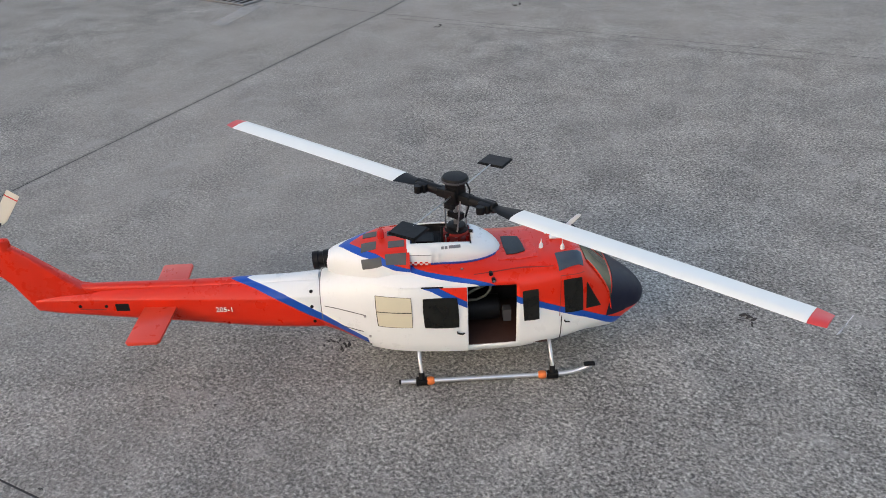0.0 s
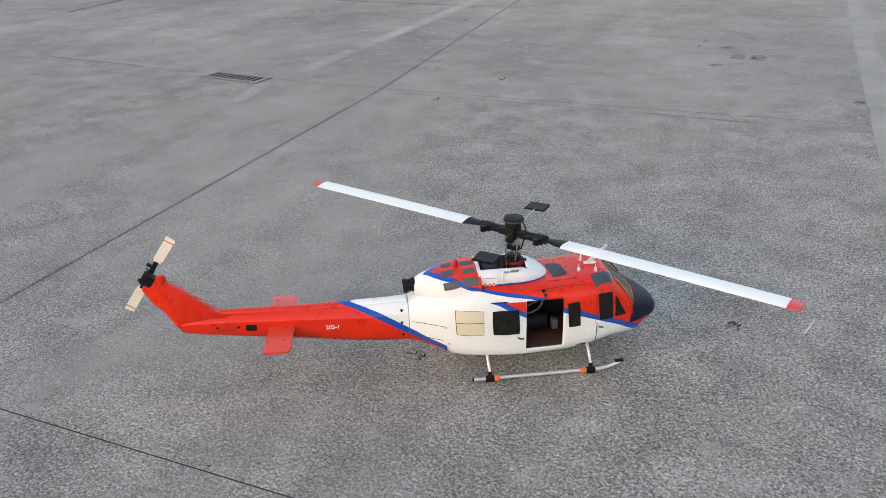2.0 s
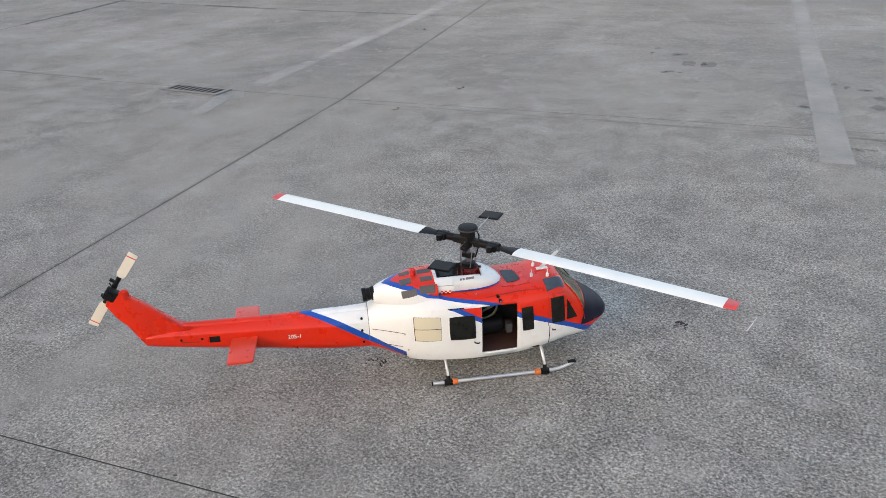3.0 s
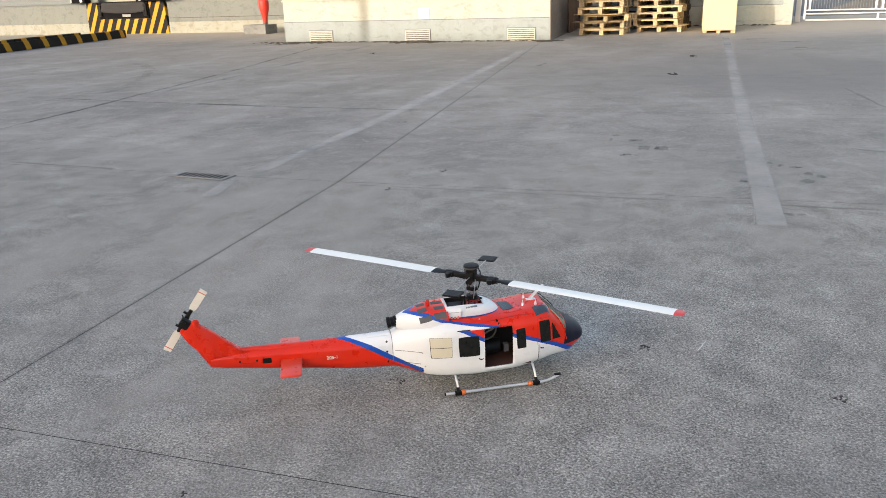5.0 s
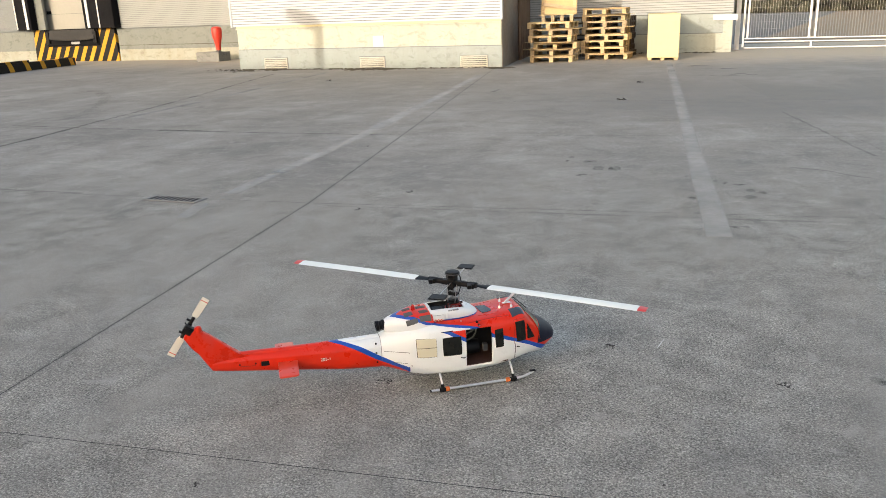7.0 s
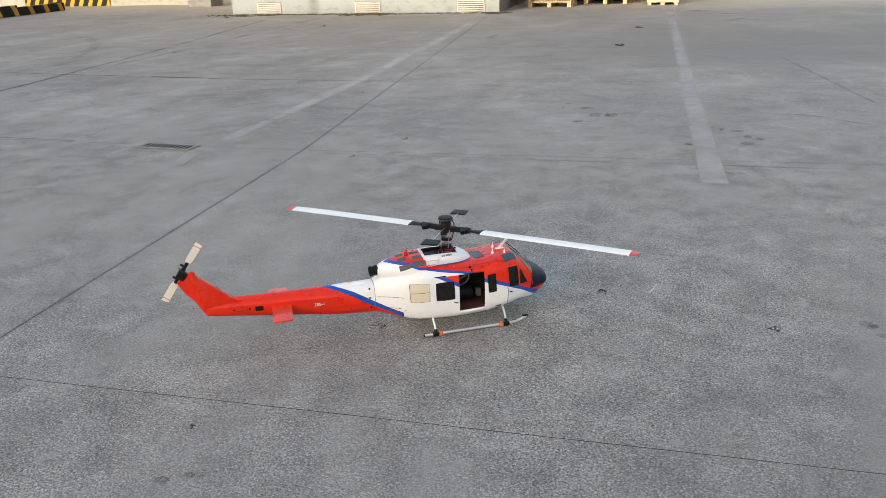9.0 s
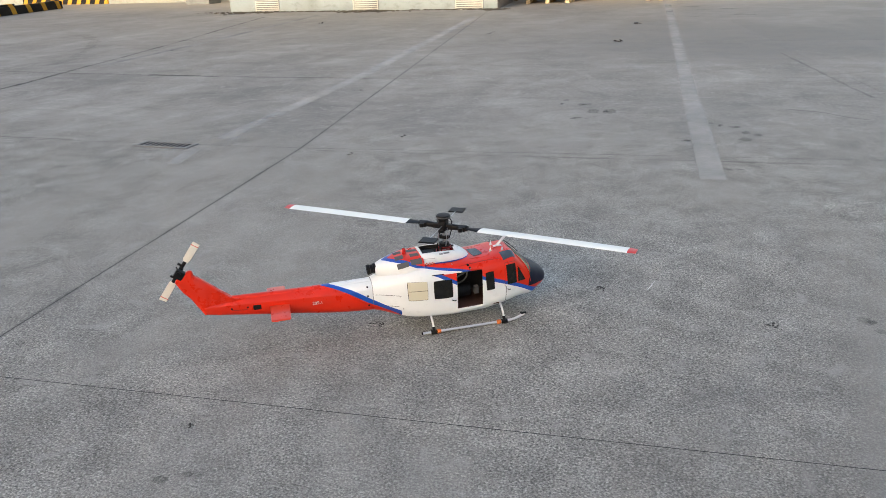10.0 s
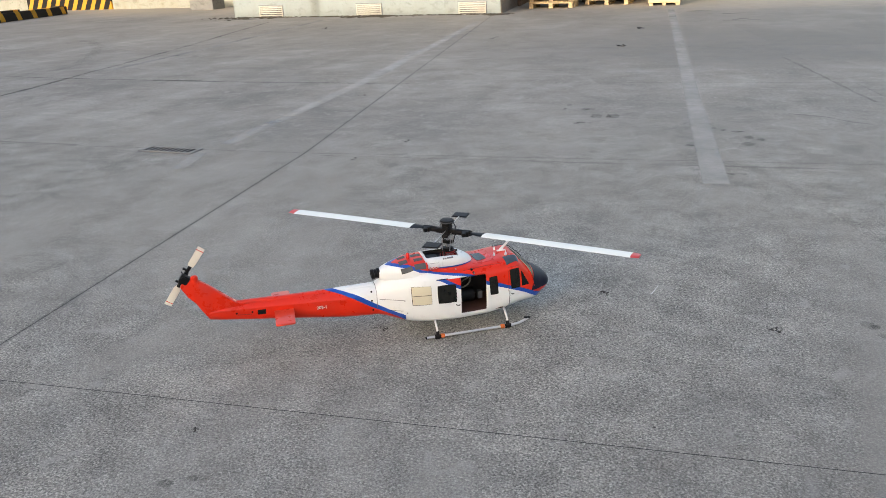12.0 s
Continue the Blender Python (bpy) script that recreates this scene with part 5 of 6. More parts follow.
boom = part("tail_boom", creased_boom(), M_LIVERY, heli, "red tail boom with a white front end", True)
SPINE = Loft([(-0.9, 0.19, 0.222, 0.006, 2.2), (-0.82, 0.19, 0.221, 0.012, 2.6), (-0.55, 0.19, 0.216, 0.015, 2.8), (-0.312, 0.19, 0.2185, 0.018, 2.8)])
part("spine", SPINE.mesh(stations(-0.9, -0.312, 0.02), ROUND), M_LIVERY, boom, "", True)
bm = bmesh.new()
fin_outline = [(-0.79, 0.207), (-0.8323, 0.2165), (-0.8826, 0.2585), (-0.9312, 0.3015), (-0.9665, 0.328), (-0.9775, 0.3405), (-0.987, 0.3395), (-1.026, 0.314), (-1.03, 0.305), (-1.0065, 0.262), (-0.984, 0.237), (-0.9626, 0.199), (-0.941, 0.1635), (-0.915, 0.159), (-0.86, 0.172)]
mid = Vector((-0.925, 0.245))
lay = []
for side, k in ((-1, 0.9), (-0.72, 0.985), (0, 1.0), (0.72, 0.985), (1, 0.9)):
    # thick where it grows out of the boom, thin at its tip
    lay.append([bm.verts.new((mid.x + (x - mid.x) * k, side * (0.0175 - 0.055 * (min(z, 0.32) - 0.17)), mid.y + (z - mid.y) * k)) for x, z in fin_outline])
for a, b in zip(lay, lay[1:]):
    for k in range(len(a)):
        j = (k + 1) % len(a)
        bm.faces.new((a[k], a[j], b[j], b[k]))
bmesh.ops.triangulate(bm, faces=[bm.faces.new(lay[0]), bm.faces.new(lay[-1])])
fin = part("tail_fin", bm, M_RED, heli, "swept red tail fin", True)
part("fin_cap", lathe([(0.0125, 0.318), (0.0122, 0.335), (0.0105, 0.341), (0.006, 0.344), (0.001, 0.345)], 16, pose(-0.9745, 0, 0)), M_RED, fin, "rounded gearbox fairing", True)
for sd, TIP in ((-1, 0.165), (1, 0.152)):
    bm = prism([(-0.702, sd * 0.02), (-0.628, sd * 0.02), (-0.633, sd * TIP - sd * 0.008), (-0.639, sd * TIP), (-0.699, sd * TIP), (-0.705, sd * TIP - sd * 0.005)], 2, 0.164, 0.1715)
    bmesh.ops.bevel(bm, geom=list(bm.edges), offset=0.0028, segments=2, affect="EDGES", profile=0.6)
    part("stabiliser", bm, M_ORANGE_RED, heli, "flat orange-red stabiliser", True)
pane("access_hole", BOOM, quad(-0.764, -0.734, 0.164, 0.183), M_BLACK, boom, "dark square access hole", 0.0006, roundness=0.0, thick=0.001)
for x, z, lf in ((-0.842, 0.179, BOOM), (-0.784, 0.178, BOOM), (-0.327, 0.197, BOOM), (-0.328, 0.162, BOOM), (-0.326, 0.122, BOOM)):
    y = -lf.half(x, z)
    part("screw", rodded((x, y + 0.002, z), (x, y - 0.0016, z), 0.0038, n=10), M_BLACK, boom)
part("push_rod", rodded((-0.842, -0.03, 0.174), (-0.784, -0.033, 0.171), 0.0012, n=6), M_DARK_RED, boom)
for x, z in ((-0.208, 0.163), (-0.2, 0.11), (0.006, 0.262)):
    part("screw", rodded((x, -CABIN.half(x, z) + 0.002, z), (x, -CABIN.half(x, z) - 0.0016, z), 0.003, n=10), M_STEEL, fuselage)
for x, z, r in ((0.066, 0.257, 0.0045), (0.071, 0.2475, 0.0045)):
    part("knob", rodded((x, -CABIN.half(x, z) + 0.002, z), (x, -CABIN.half(x, z) - 0.006, z), r, n=12), M_BLACK, fuselage, "black knob", True)
part("knob", rodded((0.0715, -CABIN.half(0.07, 0.2475) - 0.006, 0.2475), (0.0715, -CABIN.half(0.07, 0.2475) - 0.0075, 0.2475), 0.003, n=10), M_STEEL, fuselage)
for q in (quad(-0.299, -0.21, 0.1645, 0.1658), quad(-0.265, -0.215, 0.1185, 0.1198)):
    pane("seam", CABIN, q, M_BLACK, fuselage, "", 0.0005, n=6, roundness=0.0, thick=0.0008)
pane("seam", CABIN, quad(0.2175, 0.2195, 0.082, 0.15), M_BLACK, fuselage, "dark door gap", 0.0008, n=6, roundness=0.0, thick=0.001)
pane("seam", CABIN, quad(0.2135, 0.2148, 0.15, 0.248), M_DARK_RED, fuselage, "", 0.0004, n=6, roundness=0.0, thick=0.0008)
pane("seam", CABIN, [(0.214, 0.2475), (0.266, 0.2475), (0.266, 0.249), (0.214, 0.249)], M_DARK_RED, fuselage, "", 0.0004, n=6, roundness=0.0, thick=0.0008)
pane("roof_seam", CABIN, [(0.03, 0.2555), (0.2, 0.2645), (0.2, 0.2655), (0.03, 0.2565)], M_DARK_RED, fuselage, "", 0.0004, n=8, roundness=0.0, thick=0.0008)
part("handle", tube([(0.226, -0.1165, 0.137), (0.226, -0.122, 0.137), (0.236, -0.121, 0.136)], 0.0019, 8), M_BLACK, fuselage, "small black door handle", True)
part("joint_ring", CABIN.mesh([-0.3085, -0.3065], ROUND), M_GREY_TEXT, fuselage)
text = bpy.data.curves.new("number", "FONT")
text.body, text.size, text.extrude, text.align_x, text.align_y = "205-1", 0.0175, 0.0006, "CENTER", "CENTER"
tmp = new("number_curve", text)
tmesh = bpy.data.meshes.new_from_object(tmp)
bpy.data.objects.remove(tmp)
tmesh.materials.clear()
tmesh.materials.append(M_TEXT)
number = new("number", tmesh)
number.parent = boom
number.matrix_local = pose(-0.523, -BOOM.half(-0.523, 0.16) - 0.0016, 0.16, 90, 0, -2.8)
tagged(number, "white painted number 205-1")

# antennas on the roof
bm = prism([(0.208, 0.281), (0.224, 0.281), (0.274, 0.333), (0.27, 0.337), (0.262, 0.334)], 1, -0.0035, 0.0005)
bmesh.ops.bevel(bm, geom=list(bm.edges), offset=0.0011, segments=2, affect="EDGES")
part("blade_antenna", bm, M_WHITE, heli, "white swept blade antenna", True)
part("antenna_base", boxed(0.205, 0.24, -0.008, 0.005, 0.2805, 0.2845, 0.0015), M_WHITE, heli)
for x, y in ((0.183, -0.03), (0.203, 0.028), (0.226, -0.05)):
    z0 = CABIN.top(x, y) - 0.001
    part("stud_antenna", lathe([(0.0048, 0), (0.0048, 0.006), (0.0032, 0.011), (0.0012, 0.013), (0.001, 0.022), (0.0002, 0.0225)], 12, pose(x, y, z0)), M_WHITE, heli, "small white stud", True)
part("wiper", tube([(0.255, 0.055, 0.288), (0.272, 0.045, 0.279), (0.3, 0.02, 0.256), (0.313, 0.008, 0.242)], 0.0018, 6), M_BLACK, heli, "thin black wiper", True)
part("belly_box", boxed(0.198, 0.226, -0.07, -0.04, 0.06, 0.08, 0.002), M_BLACK, heli)

# skids
for sd in (-1, 1):
    y = sd * 0.145
    path = [(-0.14, y, 0.0125)] + [(-0.1 + 0.02 * i, y, 0.0125) for i in range(16)] + [(0.225, y, 0.0135), (0.245, y, 0.0165), (0.262, y, 0.022), (0.277, y, 0.029), (0.285, y, 0.033)]
    skid = part("skid", tube(path, 0.0052, 12), M_ALU, heli, "silver tube skid", True)
    part("tip", boxed(0.268, 0.293, y - 0.006, y + 0.006, 0.0335, 0.0385, 0.002), M_BLACK, skid)
    part("end_cap", rodded((-0.1425, y, 0.0125), (-0.138, y, 0.0125), 0.0055), M_BLACK, skid, "", True)
    for x, ball in ((-0.092, -0.073), (0.199, 0.176)):
        part("clamp", boxed(x - 0.013, x + 0.013, y - 0.0078, y + 0.0078, 0.0045, 0.0195, 0.003), M_BLACK, skid, "black skid clamp")
        part("clamp_socket", rodded((x, y, 0.015), (x, y - sd * 0.006, 0.032), 0.0065), M_BLACK, skid, "", True)
        part("damper", lathe([(0.004, -0.0095), (0.0075, -0.008), (0.0092, -0.0035), (0.0092, 0.0035), (0.0075, 0.008), (0.004, 0.0095)], 16, pose(ball, y, 0.0125, 0, 90, 0)), M_RUBBER_ORANGE, skid, "orange rubber damper", True)
for x in (-0.092, 0.199):
    path = [(x, -0.141, 0.028), (x - 0.002, -0.132, 0.052), (x - 0.003, -0.115, 0.07), (x - 0.003, -0.085, 0.078)] + [(x - 0.003, -0.06 + 0.04 * i, 0.08) for i in range(4)]
    path += [(x - 0.003, 0.085, 0.078), (x - 0.003, 0.115, 0.07), (x - 0.002, 0.132, 0.052), (x, 0.141, 0.028)]
    part("cross_tube", tube(path, 0.0045, 12), M_ALU, heli, "silver arched cross tube", True)

# main rotor, standing still
ROTOR = pose(0, 0, 0, 0, 0, -42)
rotor = new("main_rotor")
rotor.parent = heli
rotor.matrix_local = ROTOR
tagged(rotor, "two-bladed main rotor with a black head")
part("mast", rodded((0, 0, 0.275), (0, 0, 0.432), 0.0055), M_STEEL, rotor, "steel mast", True)
part("head_button", lathe([(0.007, 0.418), (0.012, 0.424), (0.026, 0.428), (0.0285, 0.432), (0.0285, 0.437), (0.026, 0.441), (0.018, 0.4425), (0.001, 0.443)], 28), M_BLACK, rotor, "black round head button", True)
bm = bmesh.new()
box(bm, -0.045, 0.045, -0.011, 0.011, 0.385, 0.405, 0.003)
box(bm, -0.014, 0.014, -0.02, 0.02, 0.378, 0.414, 0.003)
part("hub", bm, M_BLACK, rotor)
part("swashplate", lathe([(0.008, 0.306), (0.024, 0.306), (0.026, 0.31), (0.026, 0.316), (0.02, 0.318), (0.02, 0.326), (0.009, 0.328)], 24), M_BLACK, rotor, "", True)
bm = bmesh.new()
box(bm, -0.017, 0.017, -0.0135, 0.0135, 0.402, 0.4265, 0.003)
box(bm, -0.011, 0.011, -0.026, -0.0137, 0.372, 0.384, 0.002)
box(bm, -0.011, 0.011, 0.0137, 0.026, 0.372, 0.384, 0.002)
part("seesaw", bm, M_BLACK, rotor, "black seesaw block")
part("button_rim", lathe([(0.0287, 0.4315), (0.0296, 0.432), (0.0296, 0.4355), (0.0287, 0.436)], 28), M_SERVO, rotor, "", True)
for a in (0.5, 2.6, 4.7):
    part("swash_arm", rodded((0.02 * math.cos(a), 0.02 * math.sin(a), 0.312), (0.036 * math.cos(a), 0.036 * math.sin(a), 0.311), 0.0036, n=8), M_BLACK, rotor, "", True)
    part("ball_link", rodded((0.036 * math.cos(a), 0.036 * math.sin(a), 0.285), (0.036 * math.cos(a), 0.036 * math.sin(a), 0.314), 0.0018, n=8), M_STEEL, rotor, "silver ball link", True)
part("swash_ring", lathe([(0.0262, 0.3095), (0.0285, 0.3095), (0.0285, 0.314), (0.0262, 0.314)], 24), M_DARK_RED, rotor, "dark red anodised ring", True)
part("wash_out", boxed(-0.018, 0.018, -0.008, 0.008, 0.342, 0.356, 0.002), M_BLACK, rotor)
for k in range(4):
    a = math.pi / 4 + k * math.pi / 2
    part("link", rodded((0.022 * math.cos(a), 0.022 * math.sin(a), 0.318), (0.026 * math.cos(a + 0.3), 0.026 * math.sin(a + 0.3), 0.392), 0.0017, n=8), M_STEEL, rotor, "", True)
for sd in (-1, 1):
    part("link", tube([(sd * 0.024, 0.008, 0.43), (sd * 0.032, 0.009, 0.415), (sd * 0.03, 0.01, 0.38), (sd * 0.02, 0.008, 0.345)], 0.0021, 8), M_BLACK, rotor, "", True)
    bm = bmesh.new()
    rod(bm, (sd * 0.04, 0, 0.395), (sd * 0.105, 0, 0.396), 0.0115)
    box(bm, *sorted((sd * 0.07, sd * 0.1)), -0.019, 0.014, 0.3855, 0.4055, 0.004)
    rod(bm, (sd * 0.085, -0.024, 0.388), (sd * 0.085, -0.024, 0.404), 0.009)
    grip = part("blade_grip", bm, M_BLACK, rotor, "black blade grip", True)
    # blade: thin wing section
    sec = [(0.027, 0.0), (0.022, 0.0032), (0.01, 0.0046), (-0.006, 0.0038), (-0.027, 0.0004), (-0.027, -0.0004), (0.01, -0.0022), (0.022, -0.0018)]

    def blade_piece(name, r0, r1, material, label, squeeze0=1.0, squeeze1=1.0):
        bm = bmesh.new()
        n = 10
        rings = []
        for i in range(n + 1):
            r = r0 + (r1 - r0) * i / n
            k = squeeze0 + (squeeze1 - squeeze0) * i / n
            rings.append([bm.verts.new((sd * r, -sd * c * k, 0.396 + h - 0.01 * max(0, r - 0.15) ** 2)) for c, h in sec])
        for a, b in zip(rings, rings[1:]):
            for q in range(len(sec)):
                j = (q + 1) % len(sec)
                bm.faces.new((a[q], a[j], b[j], b[q]))
        bm.faces.new(rings[0])
        bm.faces.new(rings[-1])
        return part(name, bm, material, rotor, label, True)

    blade_piece("blade_root", 0.1, 0.158, M_BLACK, "dark blade root", 0.45, 0.95)
    blade_piece("rotor_blade", 0.1585, 0.734, M_BLADE, "long white rotor blade", 1.0, 1.0)
    blade_piece("blade_tip", 0.7345, 0.764, M_TIP, "red blade tip", 1.0, 0.8)
    # stabiliser bar across the blades
    tilt = pose(0, 0, 0, 0, 0, 9)
    part("fly_bar", rodded(tilt @ Vector((0, sd * 0.02, 0.4)), tilt @ Vector((0, sd * 0.17, 0.402)), 0.0016, n=8), M_STEEL, rotor)
    bm = prism([(-0.031, sd * 0.16), (0.031, sd * 0.16), (0.031, sd * 0.213), (-0.03, sd * 0.213)], 2, 0.399, 0.4035)
    bmesh.ops.transform(bm, matrix=tilt, verts=bm.verts)
    bmesh.ops.bevel(bm, geom=list(bm.edges), offset=0.0014, segments=2, affect="EDGES")
    part("paddle", bm, M_BLACK, rotor, "black stabiliser paddle", True)
part("receiver_antenna", rodded((-0.032, -0.02, 0.285), (-0.032, -0.02, 0.332), 0.0038, 0.003), M_BLACK, heli, "stubby black antenna", True)

# tail rotor, standing still
tail_rotor = new("tail_rotor")
tail_rotor.parent = heli
tail_rotor.matrix_local = pose(-1.012, 0.026, 0.334, 0, -54, 0)
tagged(tail_rotor, "small tail rotor with cream blades and black hub")
bm = bmesh.new()
rod(bm, (0, -0.014, 0), (0, 0.012, 0), 0.009)
box(bm, -0.02, 0.02, -0.006, 0.01, -0.008, 0.008, 0.003)
part("hub", bm, M_BLACK, tail_rotor, "", True)
bm = bmesh.new()
box(bm, -0.016, 0.017, -0.036, -0.012, -0.019, 0.016, 0.004)
rod(bm, (0.004, -0.037, 0.004), (0.004, -0.041, 0.004), 0.0085)
rod(bm, (-0.01, -0.037, -0.01), (-0.01, -0.0395, -0.01), 0.0035)
part("gearbox", bm, M_BLACK, tail_rotor, "black tail gearbox", True)
for sd in (-1, 1):
    part("grip", rodded((sd * 0.012, 0.003, 0), (sd * 0.046, 0.003, 0), 0.0068), M_BLACK, tail_rotor, "", True)
    part("pitch_arm", boxed(*sorted((sd * 0.024, sd * 0.031)), -0.003, 0.006, 0.006, 0.02, 0.001), M_BLACK, tail_rotor)
    bm = prism([(sd * 0.042, -0.009), (sd * 0.056, -0.014), (sd * 0.128, -0.0155), (sd * 0.13, 0.0125), (sd * 0.056, 0.0125), (sd * 0.042, 0.008)], 1, 0.0015, 0.005)
    bmesh.ops.bevel(bm, geom=list(bm.edges), offset=0.0012, segments=2, affect="EDGES")
    blade = part("tail_blade", bm, M_TAIL_BLADE, tail_rotor, "cream tail rotor blade", True)
    part("tip_band", boxed(*sorted((sd * 0.1145, sd * 0.1175)), 0.0012, 0.0053, -0.0156, 0.0127), M_TIP, blade, "thin red band")
part("control_horn", rodded((0.0, 0.01, 0.0), (0.006, 0.02, 0.016), 0.002, n=8), M_BLACK, tail_rotor)

# ---- small marks and litter on the yard ----
def crack(way, width, seed, material=None, name="crack", label="thin dirt-filled crack in the concrete"):
    """A wandering crack filled with dirt, or a smear, along the given way."""
    rnd = random.Random(seed)
    bm = bmesh.new()
    rows = []
    for (x0, y0), (x1, y1) in zip(way, way[1:]):
        n = max(3, int(math.hypot(x1 - x0, y1 - y0) / 0.12))
        side = Vector((y0 - y1, x1 - x0, 0)).normalized()
        for i in range(n):
            p = Vector((x0 + (x1 - x0) * i / n, y0 + (y1 - y0) * i / n, 0.0015)) + side * rnd.gauss(0, 0.004)
            w = width * rnd.uniform(0.35, 1.1)
            rows.append((bm.verts.new(p + side * w / 2), bm.verts.new(p - side * w / 2)))
    for a, b in zip(rows, rows[1:]):
        bm.faces.new((a[0], a[1], b[1], b[0]))
    return tagged(part(name, bm, material or M_DIRT), label, name.replace("_", " "), "", "structure")


for way, width in ((((-7.6, 4.3), (-7.81, 5.3), (-8.2, 6.7), (-8.4, 7.58), (-8.71, 8.66), (-9.17, 10.34), (-9.94, 12.73), (-10.87, 15.79)), 0.09),
                   (((-9.32, 6.18), (-8.12, 6.1), (-6.5, 6.1)), 0.06), (((-6.5, 6.09), (-5.88, 6.09), (-5.2, 6.06)), 0.11), (((-5.2, 6.06), (-3.92, 6.13), (-2.93, 6.16)), 0.05),
                   (((-5.5, 2.52), (-4.78, 2.56), (-4.2, 2.58)), 0.05), (((-1.98, 2.67), (-1.34, 2.74), (-0.46, 2.82)), 0.025), (((-0.46, 2.82), (0.52, 2.92), (1.57, 3.03), (2.6, 3.13)), 0.045),
                   (((1.5, 8.9), (1.64, 8.27), (1.86, 7.24), (2.06, 6.3), (2.25, 5.5)), 0.05),
                   (((1.45, 4.95), (1.76, 4.83), (1.92, 4.66), (2.15, 4.54)), 0.05)):
    crack(way, width, round(100 * width) + len(way), M_FAINT if way[0][0] > -4 else M_GRIME, "joint_grime", "dark grime washed into a joint of the yard")
crack(((-0.2, 14.6), (0.5, 14.75), (1.1, 14.6)), 0.03, 2)
crack(((-12.97, 11.24), (-12.3, 11.01), (-11.11, 9.96), (-10.37, 9.06), (-9.69, 8.12), (-9.19, 7.3), (-8.93, 6.68)), 0.28, 5, M_TYRE, "tyre_mark", "faint curved black tyre mark on the concrete")

for k, (x, y, n, sp, sz) in enumerate(((1.261, 0.465, 8, 0.012, 0.006), (1.295, 0.449, 7, 0.012, 0.006), (0.572, 0.64, 6, 0.014, 0.006), (0.6, 0.625, 3, 0.01, 0.005), (0.66, 0.585, 2, 0.008, 0.004), (-0.487, -0.808, 4, 0.006, 0.0095),
                                       (-0.817, 10.17, 4, 0.03, 0.03), (-0.858, 13.2, 5, 0.05, 0.04),
                                       (-2.933, 5.305, 3, 0.02, 0.01), (-0.308, -0.272, 2, 0.004, 0.005), (0.915, -0.359, 3, 0.006, 0.004), (-2.05, 2.1, 1, 0.01, 0.012), (-1.53, 3.24, 4, 0.02, 0.01), (-1.66, 2.63, 3, 0.015, 0.009), (-8.06, 13.69, 2, 0.03, 0.03))):
    debris_heap(x, y, n, sp, sz, "dark_litter", "small dark leaf scraps and pits on the concrete", M_LEAF, 40 + k, "leaf scraps")


def stain(x, y, long, wide, seed, turn=0.0):
    """A flat damp patch with an uneven edge."""
    rnd = random.Random(seed)
    bm = bmesh.new()
    for k in range(3):
        ox, oy, sc = rnd.gauss(0, long * 0.5), rnd.gauss(0, wide * 0.4), rnd.uniform(0.4, 1.0)
        ring = []
        for i in range(16):
            a = math.tau * i / 16
            q = sc * rnd.uniform(0.65, 1.15)
            ring.append(bm.verts.new((ox + long / 2 * q * math.cos(a), oy + wide / 2 * q * math.sin(a), 0.001 + 0.0004 * k)))
        bm.faces.new(ring)
    ob = part("stain", bm, M_STAIN)
    ob.matrix_world = pose(x, y, 0, 0, 0, turn)
    return tagged(ob, "flat dark damp stain on the concrete", "stain", "yard stains", "structure")


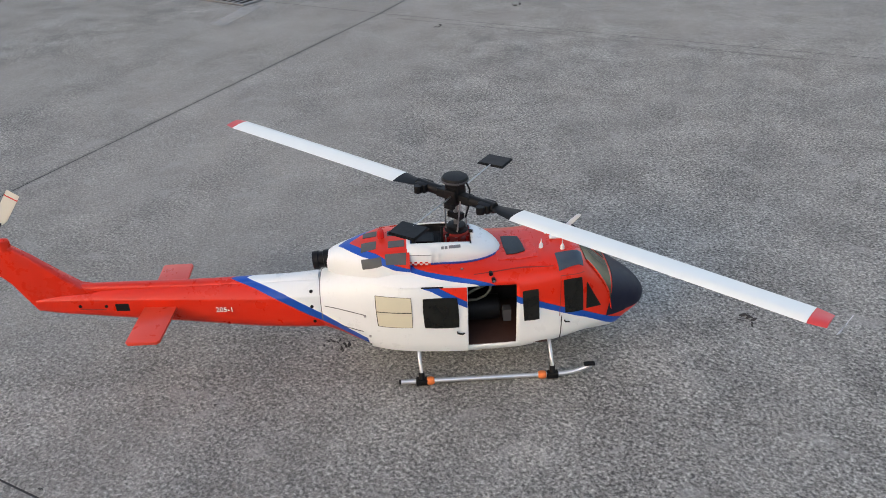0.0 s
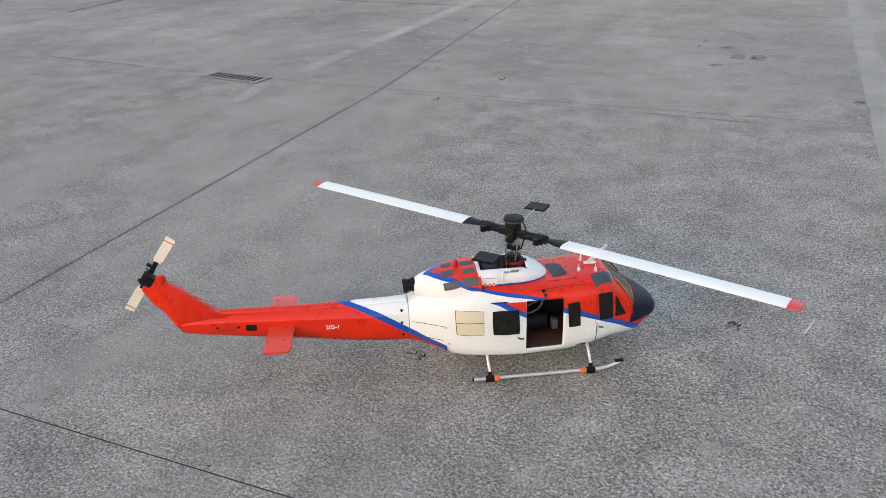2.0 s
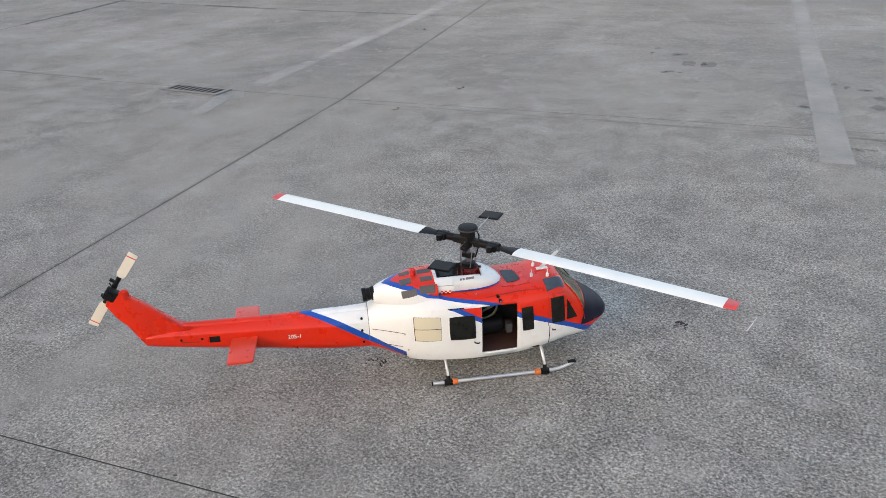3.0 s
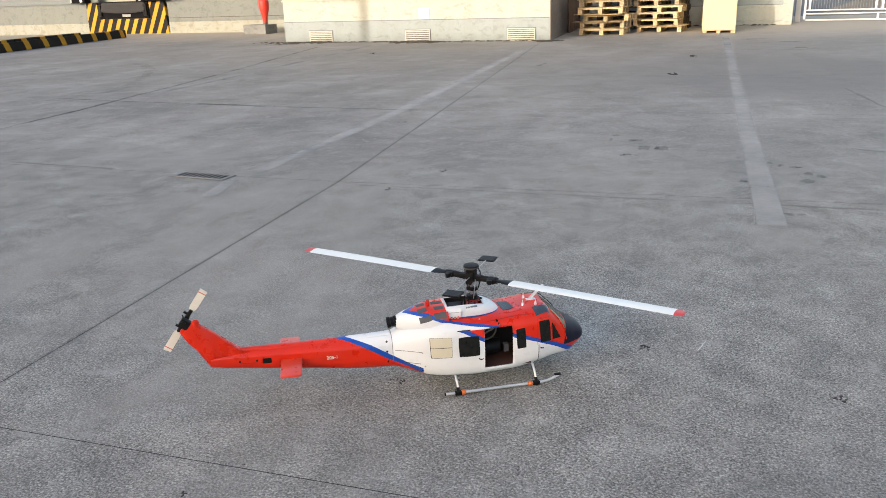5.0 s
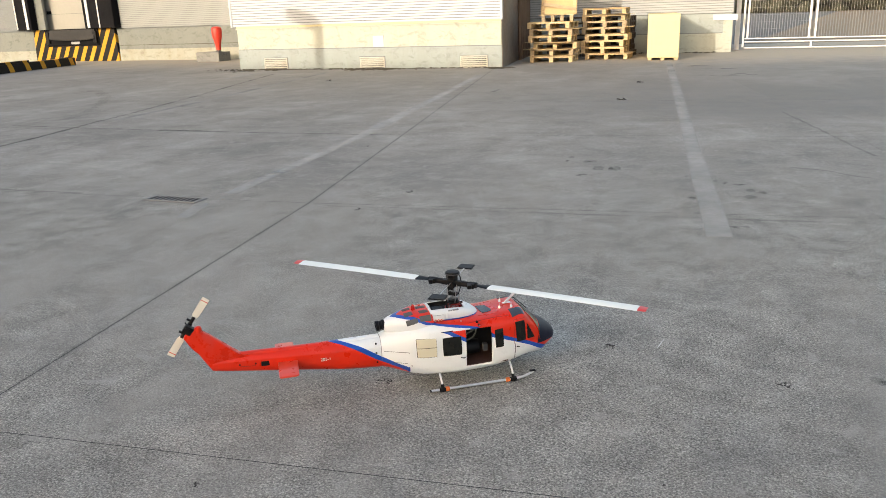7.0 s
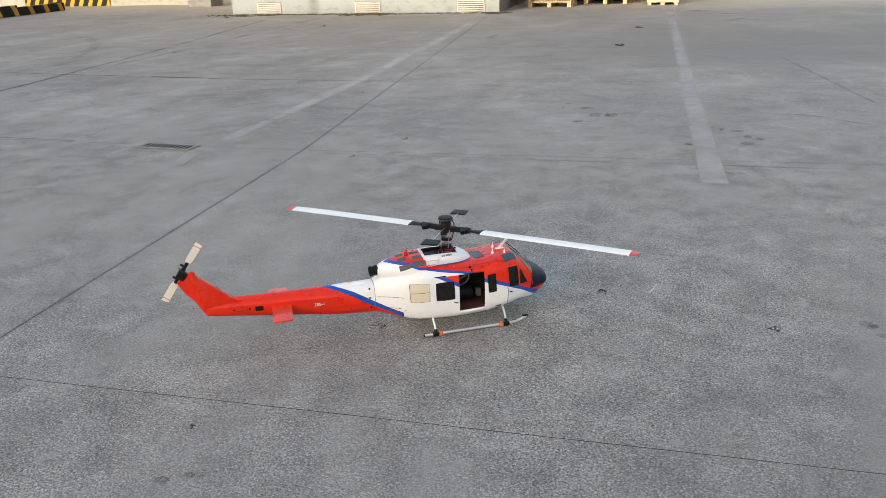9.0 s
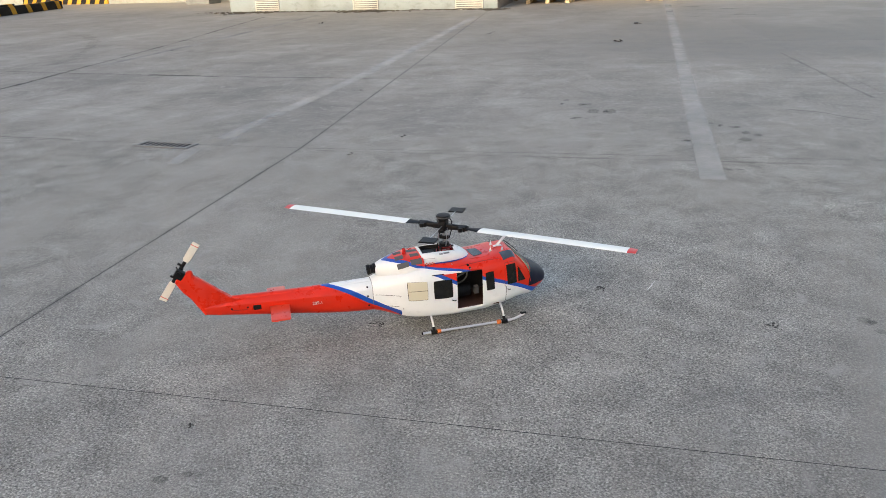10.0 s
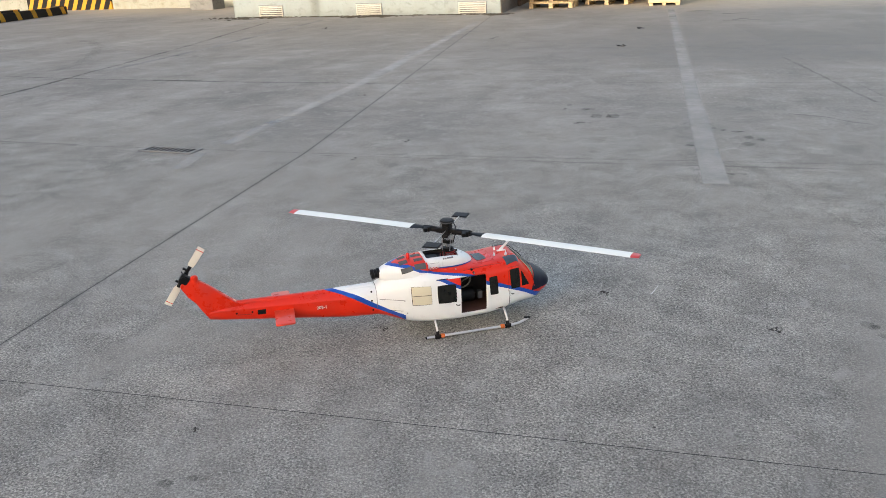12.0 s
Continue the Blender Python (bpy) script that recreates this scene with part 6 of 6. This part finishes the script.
for k, (x, y, a, b, turn) in enumerate(((-0.393, 4.91, 0.1, 0.12, 5), (-0.52, 4.86, 0.04, 0.06, 5), (-0.111, 4.536, 0.09, 0.14, 0), (-0.274, 4.191, 0.06, 0.05, 10), (0.903, 4.176, 0.05, 0.08, 0), (1.05, 4.1, 0.05, 0.05, 0),
                                        (1.265, 3.772, 0.1, 0.13, 0), (1.045, 2.777, 0.06, 0.03, 0), (0.71, 3.568, 0.05, 0.05, 0), (-3.375, 11.427, 0.16, 0.3, 0), (1.645, 0.56, 0.05, 0.06, 20), (-0.36, -1.05, 0.05, 0.035, 30),
                                        (0.364, 16.549, 0.9, 0.25, 8), (1.088, 14.958, 0.4, 0.3, 0), (-0.2, 17.6, 0.7, 0.3, 0), (-8.7, 17.0, 1.0, 0.5, 0), (-12.4, 16.9, 1.2, 0.5, 0), (-0.42, -0.62, 0.012, 0.004, 5))):
    stain(x, y, (1.5 if y < 6 else 0.9) * a, (1.6 if y < 6 else 0.9) * b, 70 + k, turn)
bm = bmesh.new()
for x0, y0, x1, y1, w in ((0.781, 0.682, 0.79, 0.735, 0.0022), (0.785, 0.7, 0.795, 0.765, 0.0018), (0.792, 0.745, 0.799, 0.785, 0.0012), (0.779, 0.676, 0.783, 0.7, 0.0012)):
    vs = [bm.verts.new((x, y, 0.0012)) for x, y in ((x0 - w, y0), (x0 + w, y0), ((x0 + x1) / 2 + w * 1.4, (y0 + y1) / 2), (x1 + w * 0.4, y1), (x1 - w * 0.4, y1), ((x0 + x1) / 2 - w * 0.7, (y0 + y1) / 2))]
    bm.faces.new(vs)
tagged(part("paint_scratch", bm, M_SCRATCH), "short pale scratch of paint on the concrete", "mark", kind="structure")

# a yard lamp behind the walk, whose shadow falls on the front
def yard_lamp(fx, fz):
    """Placed up-sun of the spot (fx, fz) on the front."""
    back = 21.0
    x, y = fx - back * math.tan(radians(SUN_AZ)), Y_FRONT - back
    z = fz + back / math.cos(radians(SUN_AZ)) * math.tan(radians(SUN_ELEV))
    g = thing("yard_lamp", "tall yard lamp with a flat round head", "street lamp", at=pose(x, y, 0))
    part("pole", rodded((0, 0, 0), (0, 0, z - 0.1), 0.17, 0.15), M_STEEL, g, "", True)
    part("head", lathe([(0.05, z - 0.22), (0.5, z - 0.16), (0.55, z + 0.1), (0.38, z + 0.3), (0.02, z + 0.36)], 20, pose(-0.4, 0, z, 0, 24, 0) @ Matrix.Diagonal((1.15, 1, 0.75, 1)) @ pose(0, 0, -z)), M_STEEL, g, "", True)
    return g


yard_lamp(-10.4, 1.33)
